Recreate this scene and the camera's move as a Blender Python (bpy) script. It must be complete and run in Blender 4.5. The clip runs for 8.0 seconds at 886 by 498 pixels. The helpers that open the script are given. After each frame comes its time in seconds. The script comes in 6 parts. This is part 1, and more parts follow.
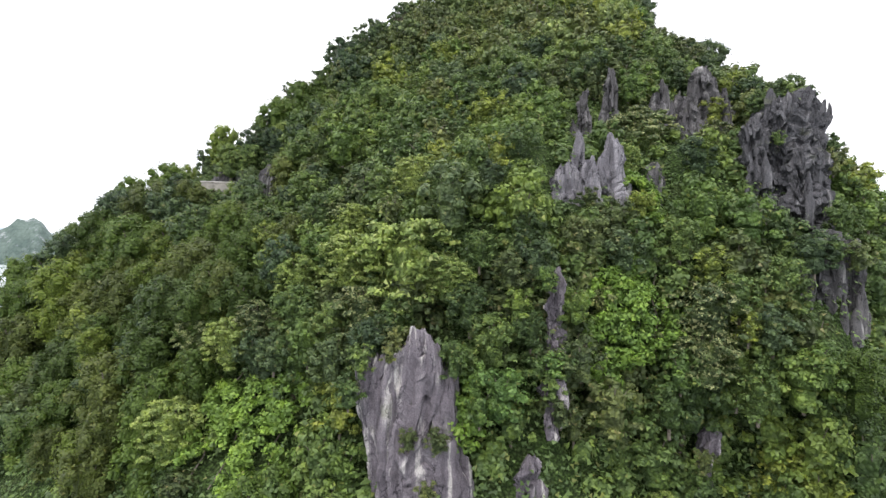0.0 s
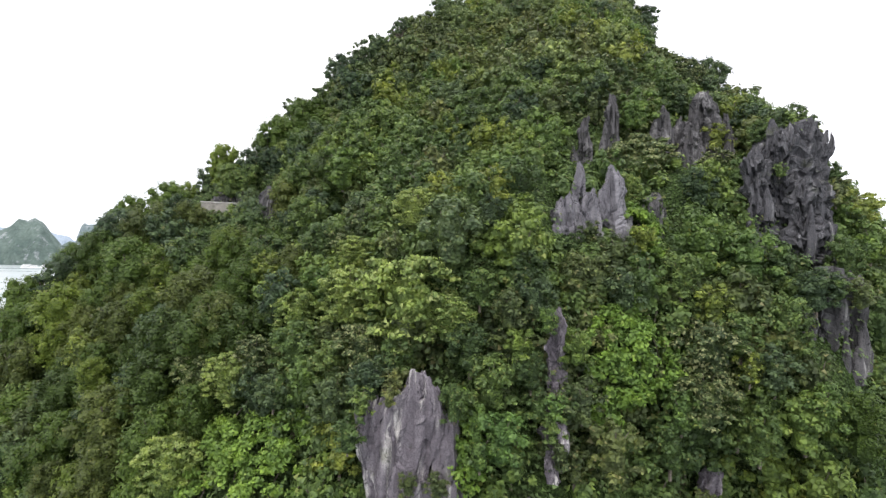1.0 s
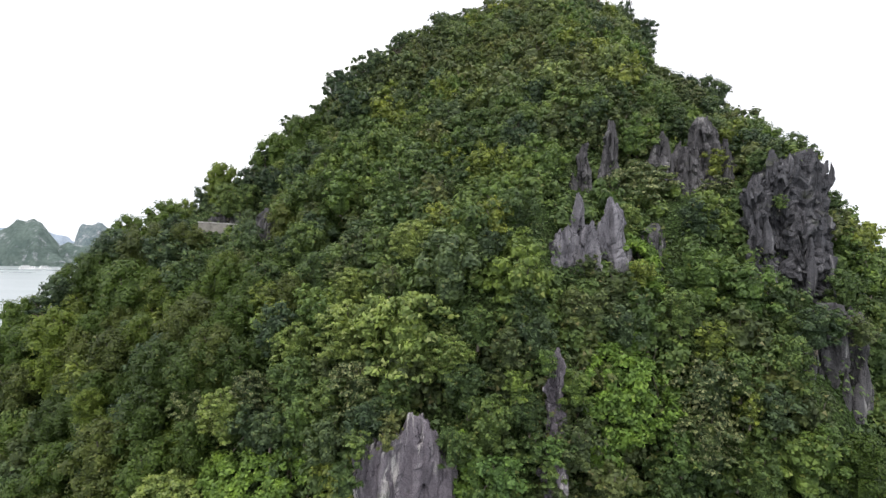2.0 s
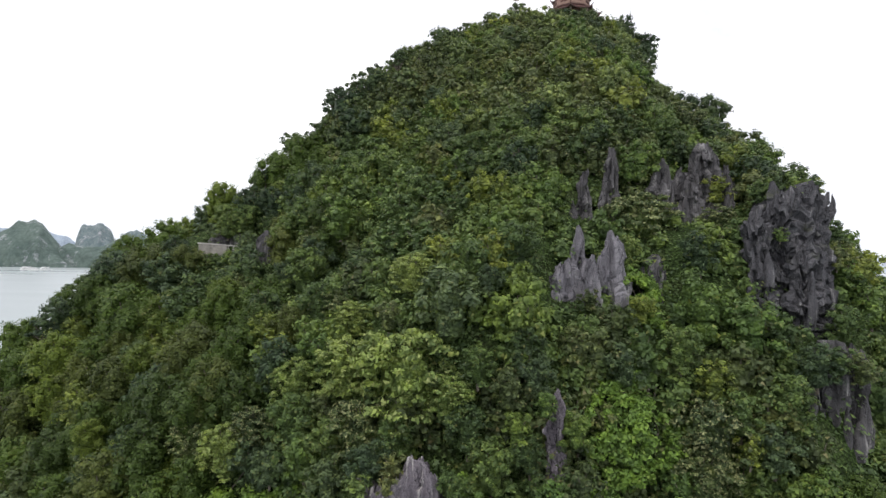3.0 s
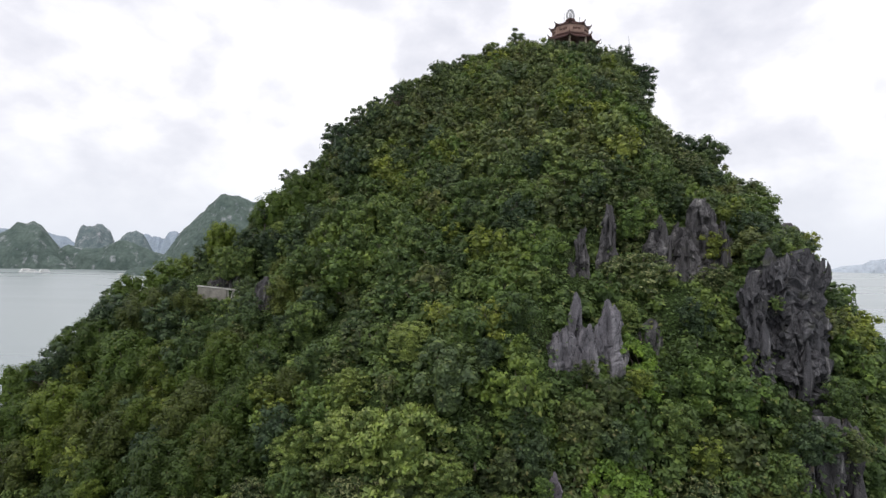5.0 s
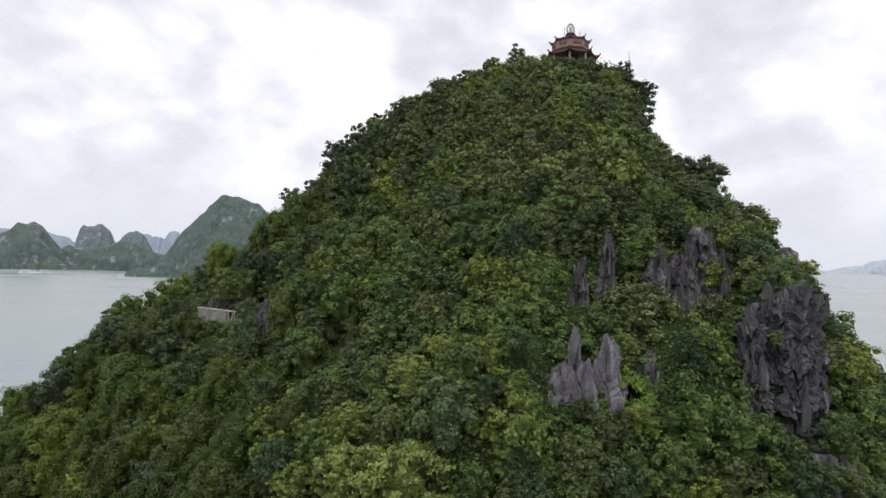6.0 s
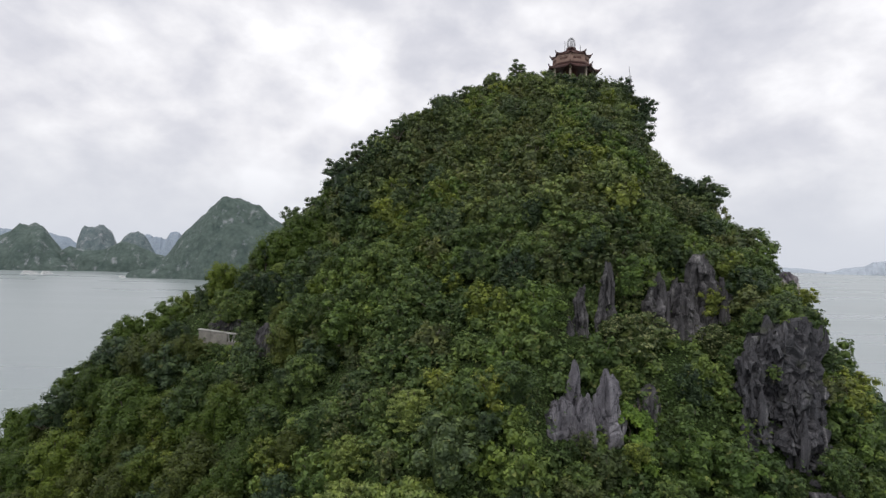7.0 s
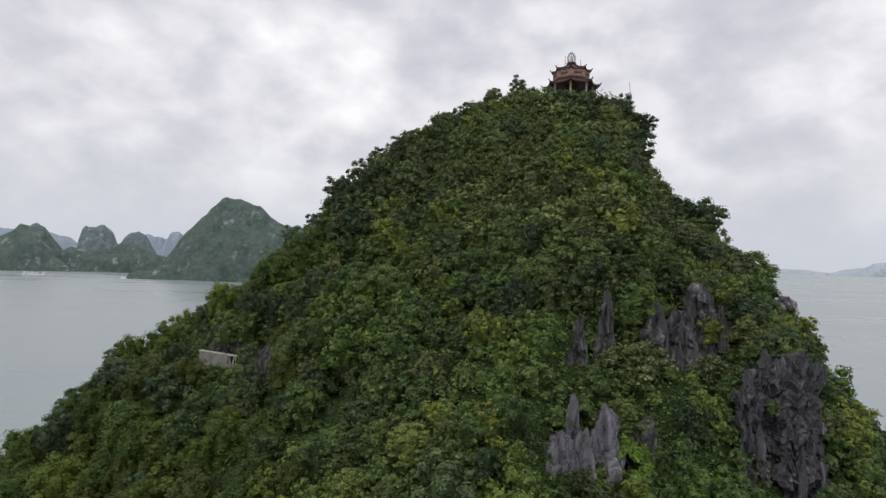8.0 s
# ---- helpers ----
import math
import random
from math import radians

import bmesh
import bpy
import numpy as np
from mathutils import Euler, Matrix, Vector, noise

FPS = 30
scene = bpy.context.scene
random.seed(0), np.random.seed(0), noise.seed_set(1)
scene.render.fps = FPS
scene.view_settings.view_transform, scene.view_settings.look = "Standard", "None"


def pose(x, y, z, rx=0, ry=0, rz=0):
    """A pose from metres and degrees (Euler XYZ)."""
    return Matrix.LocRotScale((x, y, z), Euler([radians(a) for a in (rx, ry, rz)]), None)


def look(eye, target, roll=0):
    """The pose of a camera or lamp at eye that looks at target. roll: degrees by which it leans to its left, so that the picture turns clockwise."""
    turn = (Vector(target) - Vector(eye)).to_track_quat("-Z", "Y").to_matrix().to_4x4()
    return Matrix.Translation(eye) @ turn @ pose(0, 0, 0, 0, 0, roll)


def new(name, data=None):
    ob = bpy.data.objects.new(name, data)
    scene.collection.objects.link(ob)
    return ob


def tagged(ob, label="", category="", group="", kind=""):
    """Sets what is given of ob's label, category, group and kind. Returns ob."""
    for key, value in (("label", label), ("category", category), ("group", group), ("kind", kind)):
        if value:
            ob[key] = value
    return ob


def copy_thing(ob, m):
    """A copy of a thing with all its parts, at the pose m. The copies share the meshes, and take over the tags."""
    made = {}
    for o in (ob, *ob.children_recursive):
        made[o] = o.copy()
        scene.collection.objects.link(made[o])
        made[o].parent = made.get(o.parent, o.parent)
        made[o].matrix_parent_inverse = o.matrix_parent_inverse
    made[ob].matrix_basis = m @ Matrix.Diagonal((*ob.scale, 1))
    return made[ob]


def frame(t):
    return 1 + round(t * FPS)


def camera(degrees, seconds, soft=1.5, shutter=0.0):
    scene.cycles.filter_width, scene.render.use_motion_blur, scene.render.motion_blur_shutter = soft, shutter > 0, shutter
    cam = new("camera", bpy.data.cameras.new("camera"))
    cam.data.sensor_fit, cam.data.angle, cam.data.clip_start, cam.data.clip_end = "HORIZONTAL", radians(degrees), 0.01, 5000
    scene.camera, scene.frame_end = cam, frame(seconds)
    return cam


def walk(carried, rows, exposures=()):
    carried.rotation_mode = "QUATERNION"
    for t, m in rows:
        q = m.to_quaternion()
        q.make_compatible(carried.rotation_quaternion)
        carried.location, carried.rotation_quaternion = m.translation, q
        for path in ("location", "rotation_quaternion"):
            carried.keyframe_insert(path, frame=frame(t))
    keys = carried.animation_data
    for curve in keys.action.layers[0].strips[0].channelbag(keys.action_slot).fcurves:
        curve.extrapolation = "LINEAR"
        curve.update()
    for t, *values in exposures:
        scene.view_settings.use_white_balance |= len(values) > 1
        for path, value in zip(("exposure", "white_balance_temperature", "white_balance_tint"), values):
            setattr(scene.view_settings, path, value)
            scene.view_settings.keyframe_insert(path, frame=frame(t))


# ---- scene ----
# Camera: a drone that climbs about 17 m in front of the hill, almost without turning.
cam = camera(76.0, 8.0, soft=1.45)
SEA_TO_START = 26.0
ROWS = [  # seconds, x, y, climb, yaw, pitch, roll
    (0.0, 0.0, 0.0, 0.0, -0.079, 1.043, 1.11),
    (0.5, -0.06, 0.05, 1.038, 0.043, 1.01, 1.103),
    (1.0, 0.007, 0.097, 2.071, 0.012, 0.973, 1.134),
    (1.5, 0.018, 0.215, 3.094, -0.109, 0.944, 1.112),
    (3.0, 0.035, 0.321, 6.19, -0.017, 0.909, 1.094),
    (3.5, 0.006, 0.262, 7.237, -0.014, 0.897, 1.115),
    (4.0, 0.019, 0.237, 8.286, -0.028, 0.9, 1.135),
    (4.5, 0.028, 0.146, 9.35, -0.056, 0.906, 1.147),
    (6.0, 0.028, -0.124, 12.561, -0.043, 0.908, 1.249),
    (6.5, 0.058, -0.166, 13.617, 0.015, 0.924, 1.288),
    (7.0, 0.058, -0.235, 14.707, 0.051, 0.94, 1.313),
    (7.5, 0.046, -0.389, 15.759, 0.094, 0.944, 1.381),
    (8.0, 0.065, -0.455, 16.878, 0.118, 0.947, 1.419),
]


def aim(x, y, climb, yaw, pitch, roll):
    eye = Vector((x, y, SEA_TO_START + climb))
    a, p = radians(yaw), radians(pitch)
    way = Vector((-math.sin(a) * math.cos(p), math.cos(a) * math.cos(p), math.sin(p)))
    return look(eye, eye + way * 10, roll)


EXPOSURES = [(0.0, 1.04), (1.5, 0.74), (3.0, 0.33), (4.5, 0.04), (6.5, -0.18), (8.0, -0.43)]
walk(cam, [(t, aim(*row)) for t, *row in ROWS], EXPOSURES)

# ---- light: a bright overcast sky and a weak, wide sun ----
SUN_ELEVATION, SUN_BEARING = 58.0, 205.0  # degrees; bearing clockwise from +y
world = bpy.data.worlds.new("overcast_sky")
scene.world = world
world.use_nodes = True


def nodes_of(tree):
    tree.nodes.clear()

    def add(kind, **values):
        n = tree.nodes.new(kind)
        for key, value in values.items():
            n.inputs[key].default_value = value
        return n

    def link(a, b):
        tree.links.new(a, b)

    return add, link


def ramp(add, stops):
    n = add("ShaderNodeValToRGB")
    while len(n.color_ramp.elements) < len(stops):
        n.color_ramp.elements.new(0.5)
    for e, (at, colour) in zip(n.color_ramp.elements, stops):
        e.position, e.color = at, (*colour, 1)
    return n


def mix(add, link, fac, a, b, blend="MIX"):
    n = add("ShaderNodeMix")
    n.data_type, n.blend_type = "RGBA", blend
    for socket, value in ((n.inputs[0], fac), (n.inputs[6], a), (n.inputs[7], b)):
        if isinstance(value, (int, float)):
            socket.default_value = value
        elif isinstance(value, tuple):
            socket.default_value = (*value, 1)
        else:
            link(value, socket)
    return n.outputs[2]


add, link = nodes_of(world.node_tree)
sky = add("ShaderNodeTexSky")
sky.sky_type, sky.sun_disc, sky.dust_density = "NISHITA", False, 4.0
sky.sun_elevation, sky.sun_rotation = radians(SUN_ELEVATION), radians(SUN_BEARING)
dim = add("ShaderNodeVectorMath")
dim.operation = "SCALE"
dim.inputs["Scale"].default_value = 0.10
link(sky.outputs[0], dim.inputs[0])
where = add("ShaderNodeTexCoord")
split = add("ShaderNodeSeparateXYZ")
link(where.outputs["Generated"], split.inputs[0])
flat = add("ShaderNodeMapping")
flat.inputs["Scale"].default_value = (1.0, 1.0, 1.5)
link(where.outputs["Generated"], flat.inputs["Vector"])
big = add("ShaderNodeTexNoise", Scale=6.0, Detail=9.0, Roughness=0.5, Distortion=0.08)
link(flat.outputs[0], big.inputs["Vector"])
clouds = ramp(add, [(0.29, (0.82, 0.83, 0.92)), (0.42, (0.97, 0.97, 1.045)), (0.53, (1.18, 1.17, 1.215)), (0.67, (1.46, 1.45, 1.48))])
link(big.outputs[0], clouds.inputs[0])
veiled = mix(add, link, 0.90, dim.outputs[0], clouds.outputs[0])
low = ramp(add, [(0.0, (1, 1, 1)), (0.035, (0.9, 0.9, 0.9)), (0.20, (0, 0, 0))])
link(split.outputs[2], low.inputs[0])
hazy = mix(add, link, low.outputs[0], veiled, (0.81, 0.845, 0.93))
high = ramp(add, [(0.42, (1.0, 1.0, 1.0)), (0.9, (1.30, 1.30, 1.30))])  # an overcast sky is brighter overhead
link(split.outputs[2], high.inputs[0])
back = add("ShaderNodeBackground", Strength=1.0)
link(mix(add, link, 1.0, hazy, high.outputs[0], "MULTIPLY"), back.inputs[0])
out = add("ShaderNodeOutputWorld")
link(back.outputs[0], out.inputs[0])

sun = new("sun", bpy.data.lights.new("sun", "SUN"))
sun.data.energy, sun.data.angle, sun.data.color = 1.1, radians(20), (1.0, 0.97, 0.92)
a, e = radians(SUN_BEARING), radians(SUN_ELEVATION)
sun.matrix_world = look((math.sin(a) * math.cos(e) * 300, math.cos(a) * math.cos(e) * 300, math.sin(e) * 300), (0, 0, 0))


# ---- materials ----
def material(name, build, roughness=0.8, specular=0.3, metallic=0.0):
    m = bpy.data.materials.new(name)
    m.use_nodes = True
    add, link = nodes_of(m.node_tree)
    out = add("ShaderNodeOutputMaterial")
    p = add("ShaderNodeBsdfPrincipled", Roughness=roughness, Metallic=metallic)
    p.inputs["Specular IOR Level"].default_value = specular
    link(p.outputs[0], out.inputs[0])
    build(add, link, p, out)
    return m


def relief(add, link, p, height, strength, distance):
    b = add("ShaderNodeBump", Strength=strength, Distance=distance)
    link(height, b.inputs["Height"])
    link(b.outputs[0], p.inputs["Normal"])


def foliage(name, dark, mid, light, through_leaf=0.26, tint=(0.15, 0.15, 0.04), tinted=0.06, clump_shade=False, patchy=1.0):
    """Leaves: the tree's own tone, a tone for each leaf, and a few brown or yellow ones."""

    dark, mid, light, tint = [(c[0] * 1.03, c[1] * 0.98, c[2] * 1.04) for c in (dark, mid, light, tint)]

    def build(add, link, p, out):
        own = add("ShaderNodeObjectInfo")
        leaf = add("ShaderNodeNewGeometry")
        tone = ramp(add, [(0.15, dark), (0.5, mid), (0.85, light)])
        place = add("ShaderNodeTexCoord")
        drift = add("ShaderNodeTexNoise", Scale=0.13, Detail=3.0)
        link(leaf.outputs["Position"], drift.inputs["Vector"])
        blend = add("ShaderNodeMath")
        blend.operation = "MULTIPLY_ADD"
        blend.inputs[1].default_value = 0.75
        link(own.outputs["Random"], blend.inputs[0])
        shift = add("ShaderNodeMath")
        shift.operation = "MULTIPLY_ADD"
        shift.inputs[1].default_value, shift.inputs[2].default_value = 1.3, -0.52
        link(drift.outputs[0], shift.inputs[0])
        link(shift.outputs[0], blend.inputs[2])
        link(blend.outputs[0], tone.inputs[0])
        patch = add("ShaderNodeTexNoise", Scale=1.3, Detail=3.0)
        link(place.outputs["Object"], patch.inputs["Vector"])
        shade = ramp(add, [(0.32, (0.48, 0.52, 0.52)), (0.5, (1.0, 1.0, 1.0)), (0.68, (1.55, 1.46, 1.15))])
        link(patch.outputs[0], shade.inputs[0])
        c = mix(add, link, patchy, tone.outputs[0], shade.outputs[0], "MULTIPLY")
        each = ramp(add, [(0.0, (0.78, 0.80, 0.81)), (0.55, (1.0, 1.0, 1.0)), (1.0, (1.26, 1.21, 1.07))])
        link(leaf.outputs["Random Per Island"], each.inputs[0])
        c = mix(add, link, 1.0, c, each.outputs[0], "MULTIPLY")
        if clump_shade:
            # leaf shadows painted on plain cores: clump middles paler, gaps between them darker
            mass = add("ShaderNodeTexVoronoi", Scale=5.0)
            link(place.outputs["Object"], mass.inputs["Vector"])
            gap_shade = ramp(add, [(0.05, (1.25, 1.25, 1.2)), (0.4, (0.92, 0.94, 0.92)), (0.75, (0.6, 0.62, 0.62))])
            link(mass.outputs["Distance"], gap_shade.inputs[0])
            c = mix(add, link, 1.0, c, gap_shade.outputs[0], "MULTIPLY")
            relief(add, link, p, mass.outputs["Distance"], 1.0, -0.15)
        few = add("ShaderNodeMath")
        few.operation = "GREATER_THAN"
        few.inputs[1].default_value = 1.0 - tinted
        link(leaf.outputs["Random Per Island"], few.inputs[0])
        half = add("ShaderNodeMath")
        half.operation = "MULTIPLY"
        half.inputs[1].default_value = 0.55
        link(few.outputs[0], half.inputs[0])
        c = mix(add, link, half.outputs[0], c, tint)
        link(c, p.inputs["Base Color"])
        thin = add("ShaderNodeBsdfTranslucent")
        link(c, thin.inputs[0])
        both = add("ShaderNodeMixShader", Fac=through_leaf)
        link(p.outputs[0], both.inputs[1])
        link(thin.outputs[0], both.inputs[2])
        link(both.outputs[0], out.inputs[0])

    return material(name, build, roughness=0.55, specular=0.3)


LEAF = foliage("broadleaf_green", (0.047, 0.083, 0.028), (0.076, 0.129, 0.037), (0.115, 0.176, 0.048))
LEAF_DARK = foliage("dark_glossy_leaves", (0.040, 0.072, 0.033), (0.060, 0.099, 0.043), (0.087, 0.131, 0.053), tinted=0.03)
LEAF_PALE = foliage("pale_cream_green_leaves", (0.128, 0.196, 0.048), (0.165, 0.237, 0.058), (0.196, 0.266, 0.067), tint=(0.30, 0.345, 0.12), tinted=0.22)
LEAF_BRIGHT = foliage("bright_vine_leaves", (0.072, 0.129, 0.031), (0.099, 0.163, 0.037), (0.133, 0.196, 0.043), tint=(0.24, 0.27, 0.07))
LEAF_VINE = foliage("fresh_vine_leaves", (0.115, 0.205, 0.036), (0.145, 0.245, 0.042), (0.175, 0.275, 0.048), tint=(0.22, 0.29, 0.07))
LEAF_FRESH = foliage("fresh_blue_green_leaves", (0.085, 0.160, 0.042), (0.110, 0.198, 0.050), (0.140, 0.235, 0.060), tinted=0.03)
LEAF_OLIVE = foliage("olive_brown_scrub", (0.064, 0.094, 0.034), (0.094, 0.128, 0.043), (0.134, 0.162, 0.053), tint=(0.17, 0.145, 0.06), tinted=0.08)
LEAF_SPECK = foliage("dark_leaves_with_pale_undersides", (0.056, 0.088, 0.032), (0.074, 0.110, 0.039), (0.095, 0.134, 0.046), tint=(0.32, 0.34, 0.15), tinted=0.34)
LEAF_SOFT = foliage("soft_green_leaves", (0.040, 0.071, 0.013), (0.057, 0.100, 0.015), (0.077, 0.129, 0.019), tinted=0.04, patchy=0.35)
LEAF_SOFT_YELLOW = foliage("soft_yellow_green_leaves", (0.073, 0.113, 0.017), (0.098, 0.147, 0.019), (0.124, 0.177, 0.023), tinted=0.05, patchy=0.35)
LEAF_SOFT_BROWN = foliage("soft_olive_brown_leaves", (0.050, 0.072, 0.016), (0.070, 0.097, 0.020), (0.093, 0.121, 0.024), tinted=0.05, patchy=0.35)
LEAF_GOLD = foliage("yellow_green_leaves", (0.124, 0.170, 0.033), (0.156, 0.207, 0.039), (0.189, 0.235, 0.046), tint=(0.24, 0.27, 0.07))
# upper-slope green, its base colour paled and greyed to stand in for haze
LEAF_HAZED = foliage("haze_paled_leaves", (0.074, 0.110, 0.042), (0.120, 0.174, 0.057), (0.176, 0.237, 0.074), tinted=0.05)
LEAF_YELLOW = foliage("yellow_autumn_leaves", (0.40, 0.30, 0.03), (0.45, 0.33, 0.03), (0.50, 0.36, 0.04), tint=(0.30, 0.22, 0.03))
# crown cores: most tones raised above the leaves', fill light put into colour
INNER = {m: foliage("inner_" + m.name, *tones, tinted=0.0, clump_shade=True, patchy=0.35 if m.name.startswith("soft") else 1.0) for m, tones in (
    (LEAF_HAZED, ((0.084, 0.127, 0.048), (0.137, 0.198, 0.065), (0.200, 0.269, 0.084))),
    (LEAF_YELLOW, ((0.500, 0.375, 0.037), (0.562, 0.413, 0.037), (0.625, 0.450, 0.050))),
    (LEAF, ((0.059, 0.104, 0.035), (0.095, 0.161, 0.046), (0.144, 0.221, 0.059))),
    (LEAF_DARK, ((0.051, 0.091, 0.041), (0.075, 0.123, 0.053), (0.109, 0.164, 0.066))),
    (LEAF_PALE, ((0.160, 0.244, 0.060), (0.206, 0.295, 0.072), (0.246, 0.333, 0.084))),
    (LEAF_BRIGHT, ((0.090, 0.162, 0.039), (0.124, 0.204, 0.046), (0.167, 0.245, 0.053))),
    (LEAF_VINE, ((0.115, 0.205, 0.036), (0.145, 0.245, 0.042), (0.175, 0.275, 0.048))),
    (LEAF_FRESH, ((0.098, 0.184, 0.048), (0.126, 0.228, 0.058), (0.161, 0.270, 0.069))),
    (LEAF_OLIVE, ((0.075, 0.110, 0.040), (0.110, 0.150, 0.050), (0.156, 0.189, 0.062))),
    (LEAF_SPECK, ((0.070, 0.110, 0.040), (0.092, 0.138, 0.049), (0.119, 0.168, 0.057))),
    (LEAF_SOFT_YELLOW, ((0.087, 0.136, 0.020), (0.117, 0.176, 0.023), (0.148, 0.212, 0.028))),
    (LEAF_SOFT_BROWN, ((0.061, 0.087, 0.019), (0.084, 0.116, 0.023), (0.111, 0.146, 0.030))),
    (LEAF_GOLD, ((0.149, 0.204, 0.040), (0.188, 0.248, 0.046), (0.226, 0.282, 0.055))),
    (LEAF_SOFT, ((0.049, 0.086, 0.015), (0.068, 0.119, 0.019), (0.093, 0.155, 0.023))),
)}


def build_bark(add, link, p, out):
    place = add("ShaderNodeTexCoord")
    n = add("ShaderNodeTexNoise", Scale=9.0, Detail=5.0)
    link(place.outputs["Object"], n.inputs["Vector"])
    c = ramp(add, [(0.3, (0.07, 0.055, 0.042)), (0.7, (0.20, 0.175, 0.145))])
    link(n.outputs[0], c.inputs[0])
    link(c.outputs[0], p.inputs["Base Color"])
    relief(add, link, p, n.outputs[0], 0.5, 0.03)


BARK = material("grey_brown_bark", build_bark, 0.85)


def limestone(name, dark, mid, light, pale, pale_from):
    """Weathered karst: grey with a violet cast, rain streaks, pale fresh patches and dark cracks."""

    def build(add, link, p, out):
        place = add("ShaderNodeTexCoord")
        tall = add("ShaderNodeMapping")
        tall.inputs["Scale"].default_value = (1.0, 1.0, 0.14)
        link(place.outputs["Object"], tall.inputs["Vector"])
        streak = add("ShaderNodeTexNoise", Scale=1.7, Detail=6.0, Roughness=0.6, Distortion=0.3)
        link(tall.outputs[0], streak.inputs["Vector"])
        base = ramp(add, [(0.30, dark), (0.48, mid), (0.66, light)])
        link(streak.outputs[0], base.inputs[0])
        fresh = add("ShaderNodeTexNoise", Scale=1.7, Detail=5.0, Roughness=0.6)
        link(tall.outputs[0], fresh.inputs["Vector"])
        where_fresh = ramp(add, [(pale_from, (0, 0, 0)), (pale_from + 0.07, (0.8, 0.8, 0.8))])
        link(fresh.outputs[0], where_fresh.inputs[0])
        c = mix(add, link, where_fresh.outputs[0], base.outputs[0], pale)
        crack = add("ShaderNodeTexVoronoi", Scale=1.25)
        crack.feature = "DISTANCE_TO_EDGE"
        bent = add("ShaderNodeTexNoise", Scale=2.2, Detail=3.0)
        link(place.outputs["Object"], bent.inputs["Vector"])
        wobble = add("ShaderNodeVectorMath")
        wobble.operation = "MULTIPLY_ADD"
        wobble.inputs[1].default_value = (0.5, 0.5, 0.5)
        link(bent.outputs[1], wobble.inputs[0])
        link(tall.outputs[0], wobble.inputs[2])
        link(wobble.outputs[0], crack.inputs["Vector"])
        line = ramp(add, [(0.0, (0.22, 0.22, 0.24)), (0.035, (1, 1, 1))])
        link(crack.outputs["Distance"], line.inputs[0])
        broken = add("ShaderNodeTexNoise", Scale=0.9, Detail=2.0)
        link(place.outputs["Object"], broken.inputs["Vector"])
        where_cracked = ramp(add, [(0.42, (0, 0, 0)), (0.52, (1, 1, 1))])
        link(broken.outputs[0], where_cracked.inputs[0])
        c = mix(add, link, where_cracked.outputs[0], c, mix(add, link, 1.0, c, line.outputs[0], "MULTIPLY"))
        grain = add("ShaderNodeTexNoise", Scale=14.0, Detail=6.0, Roughness=0.7)
        link(place.outputs["Object"], grain.inputs["Vector"])
        pits = ramp(add, [(0.36, (0.62, 0.62, 0.63)), (0.52, (1.0, 1.0, 1.0)), (0.70, (1.25, 1.24, 1.22))])
        link(grain.outputs[0], pits.inputs[0])
        c = mix(add, link, 1.0, c, pits.outputs[0], "MULTIPLY")
        moss = add("ShaderNodeTexNoise", Scale=0.55, Detail=6.0, Roughness=0.65)
        link(place.outputs["Object"], moss.inputs["Vector"])
        where_moss = ramp(add, [(0.58, (0, 0, 0)), (0.68, (0.5, 0.5, 0.5))])
        link(moss.outputs[0], where_moss.inputs[0])
        c = mix(add, link, where_moss.outputs[0], c, (0.075, 0.085, 0.045))
        link(c, p.inputs["Base Color"])
        relief(add, link, p, grain.outputs[0], 0.8, 0.08)

    return material(name, build, 0.9, 0.2)


LIMESTONE = limestone("grey_karst_limestone", (0.072, 0.063, 0.072), (0.136, 0.121, 0.138), (0.208, 0.190, 0.206), (0.46, 0.44, 0.42), 0.555)
LIMESTONE_PALE = limestone("pale_grey_limestone_blades", (0.085, 0.081, 0.092), (0.165, 0.158, 0.176), (0.25, 0.242, 0.262), (0.40, 0.39, 0.39), 0.62)
LIMESTONE_TOWER = limestone("dark_blue_grey_limestone", (0.034, 0.034, 0.038), (0.074, 0.073, 0.080), (0.135, 0.133, 0.142), (0.32, 0.31, 0.31), 0.62)
LIMESTONE_DARK = limestone("dark_weathered_limestone", (0.041, 0.039, 0.042), (0.088, 0.085, 0.089), (0.152, 0.147, 0.152), (0.34, 0.33, 0.32), 0.60)


def build_soil(add, link, p, out):
    place = add("ShaderNodeTexCoord")
    n = add("ShaderNodeTexNoise", Scale=0.6, Detail=8.0, Roughness=0.7)
    link(place.outputs["Object"], n.inputs["Vector"])
    c = ramp(add, [(0.30, (0.035, 0.058, 0.018)), (0.50, (0.052, 0.080, 0.026)), (0.66, (0.075, 0.092, 0.042)), (0.80, (0.14, 0.135, 0.12))])
    link(n.outputs[0], c.inputs[0])
    tufts = add("ShaderNodeTexVoronoi", Scale=5.5)
    link(place.outputs["Object"], tufts.inputs["Vector"])
    litter = ramp(add, [(0.0, (1.5, 1.6, 1.3)), (0.45, (0.75, 0.8, 0.7)), (0.8, (0.35, 0.38, 0.35))])
    link(tufts.outputs["Distance"], litter.inputs[0])
    link(mix(add, link, 1.0, c.outputs[0], litter.outputs[0], "MULTIPLY"), p.inputs["Base Color"])
    relief(add, link, p, tufts.outputs["Distance"], 1.0, -0.25)


SOIL = material("mossy_soil_and_stone", build_soil, 0.95, 0.15)


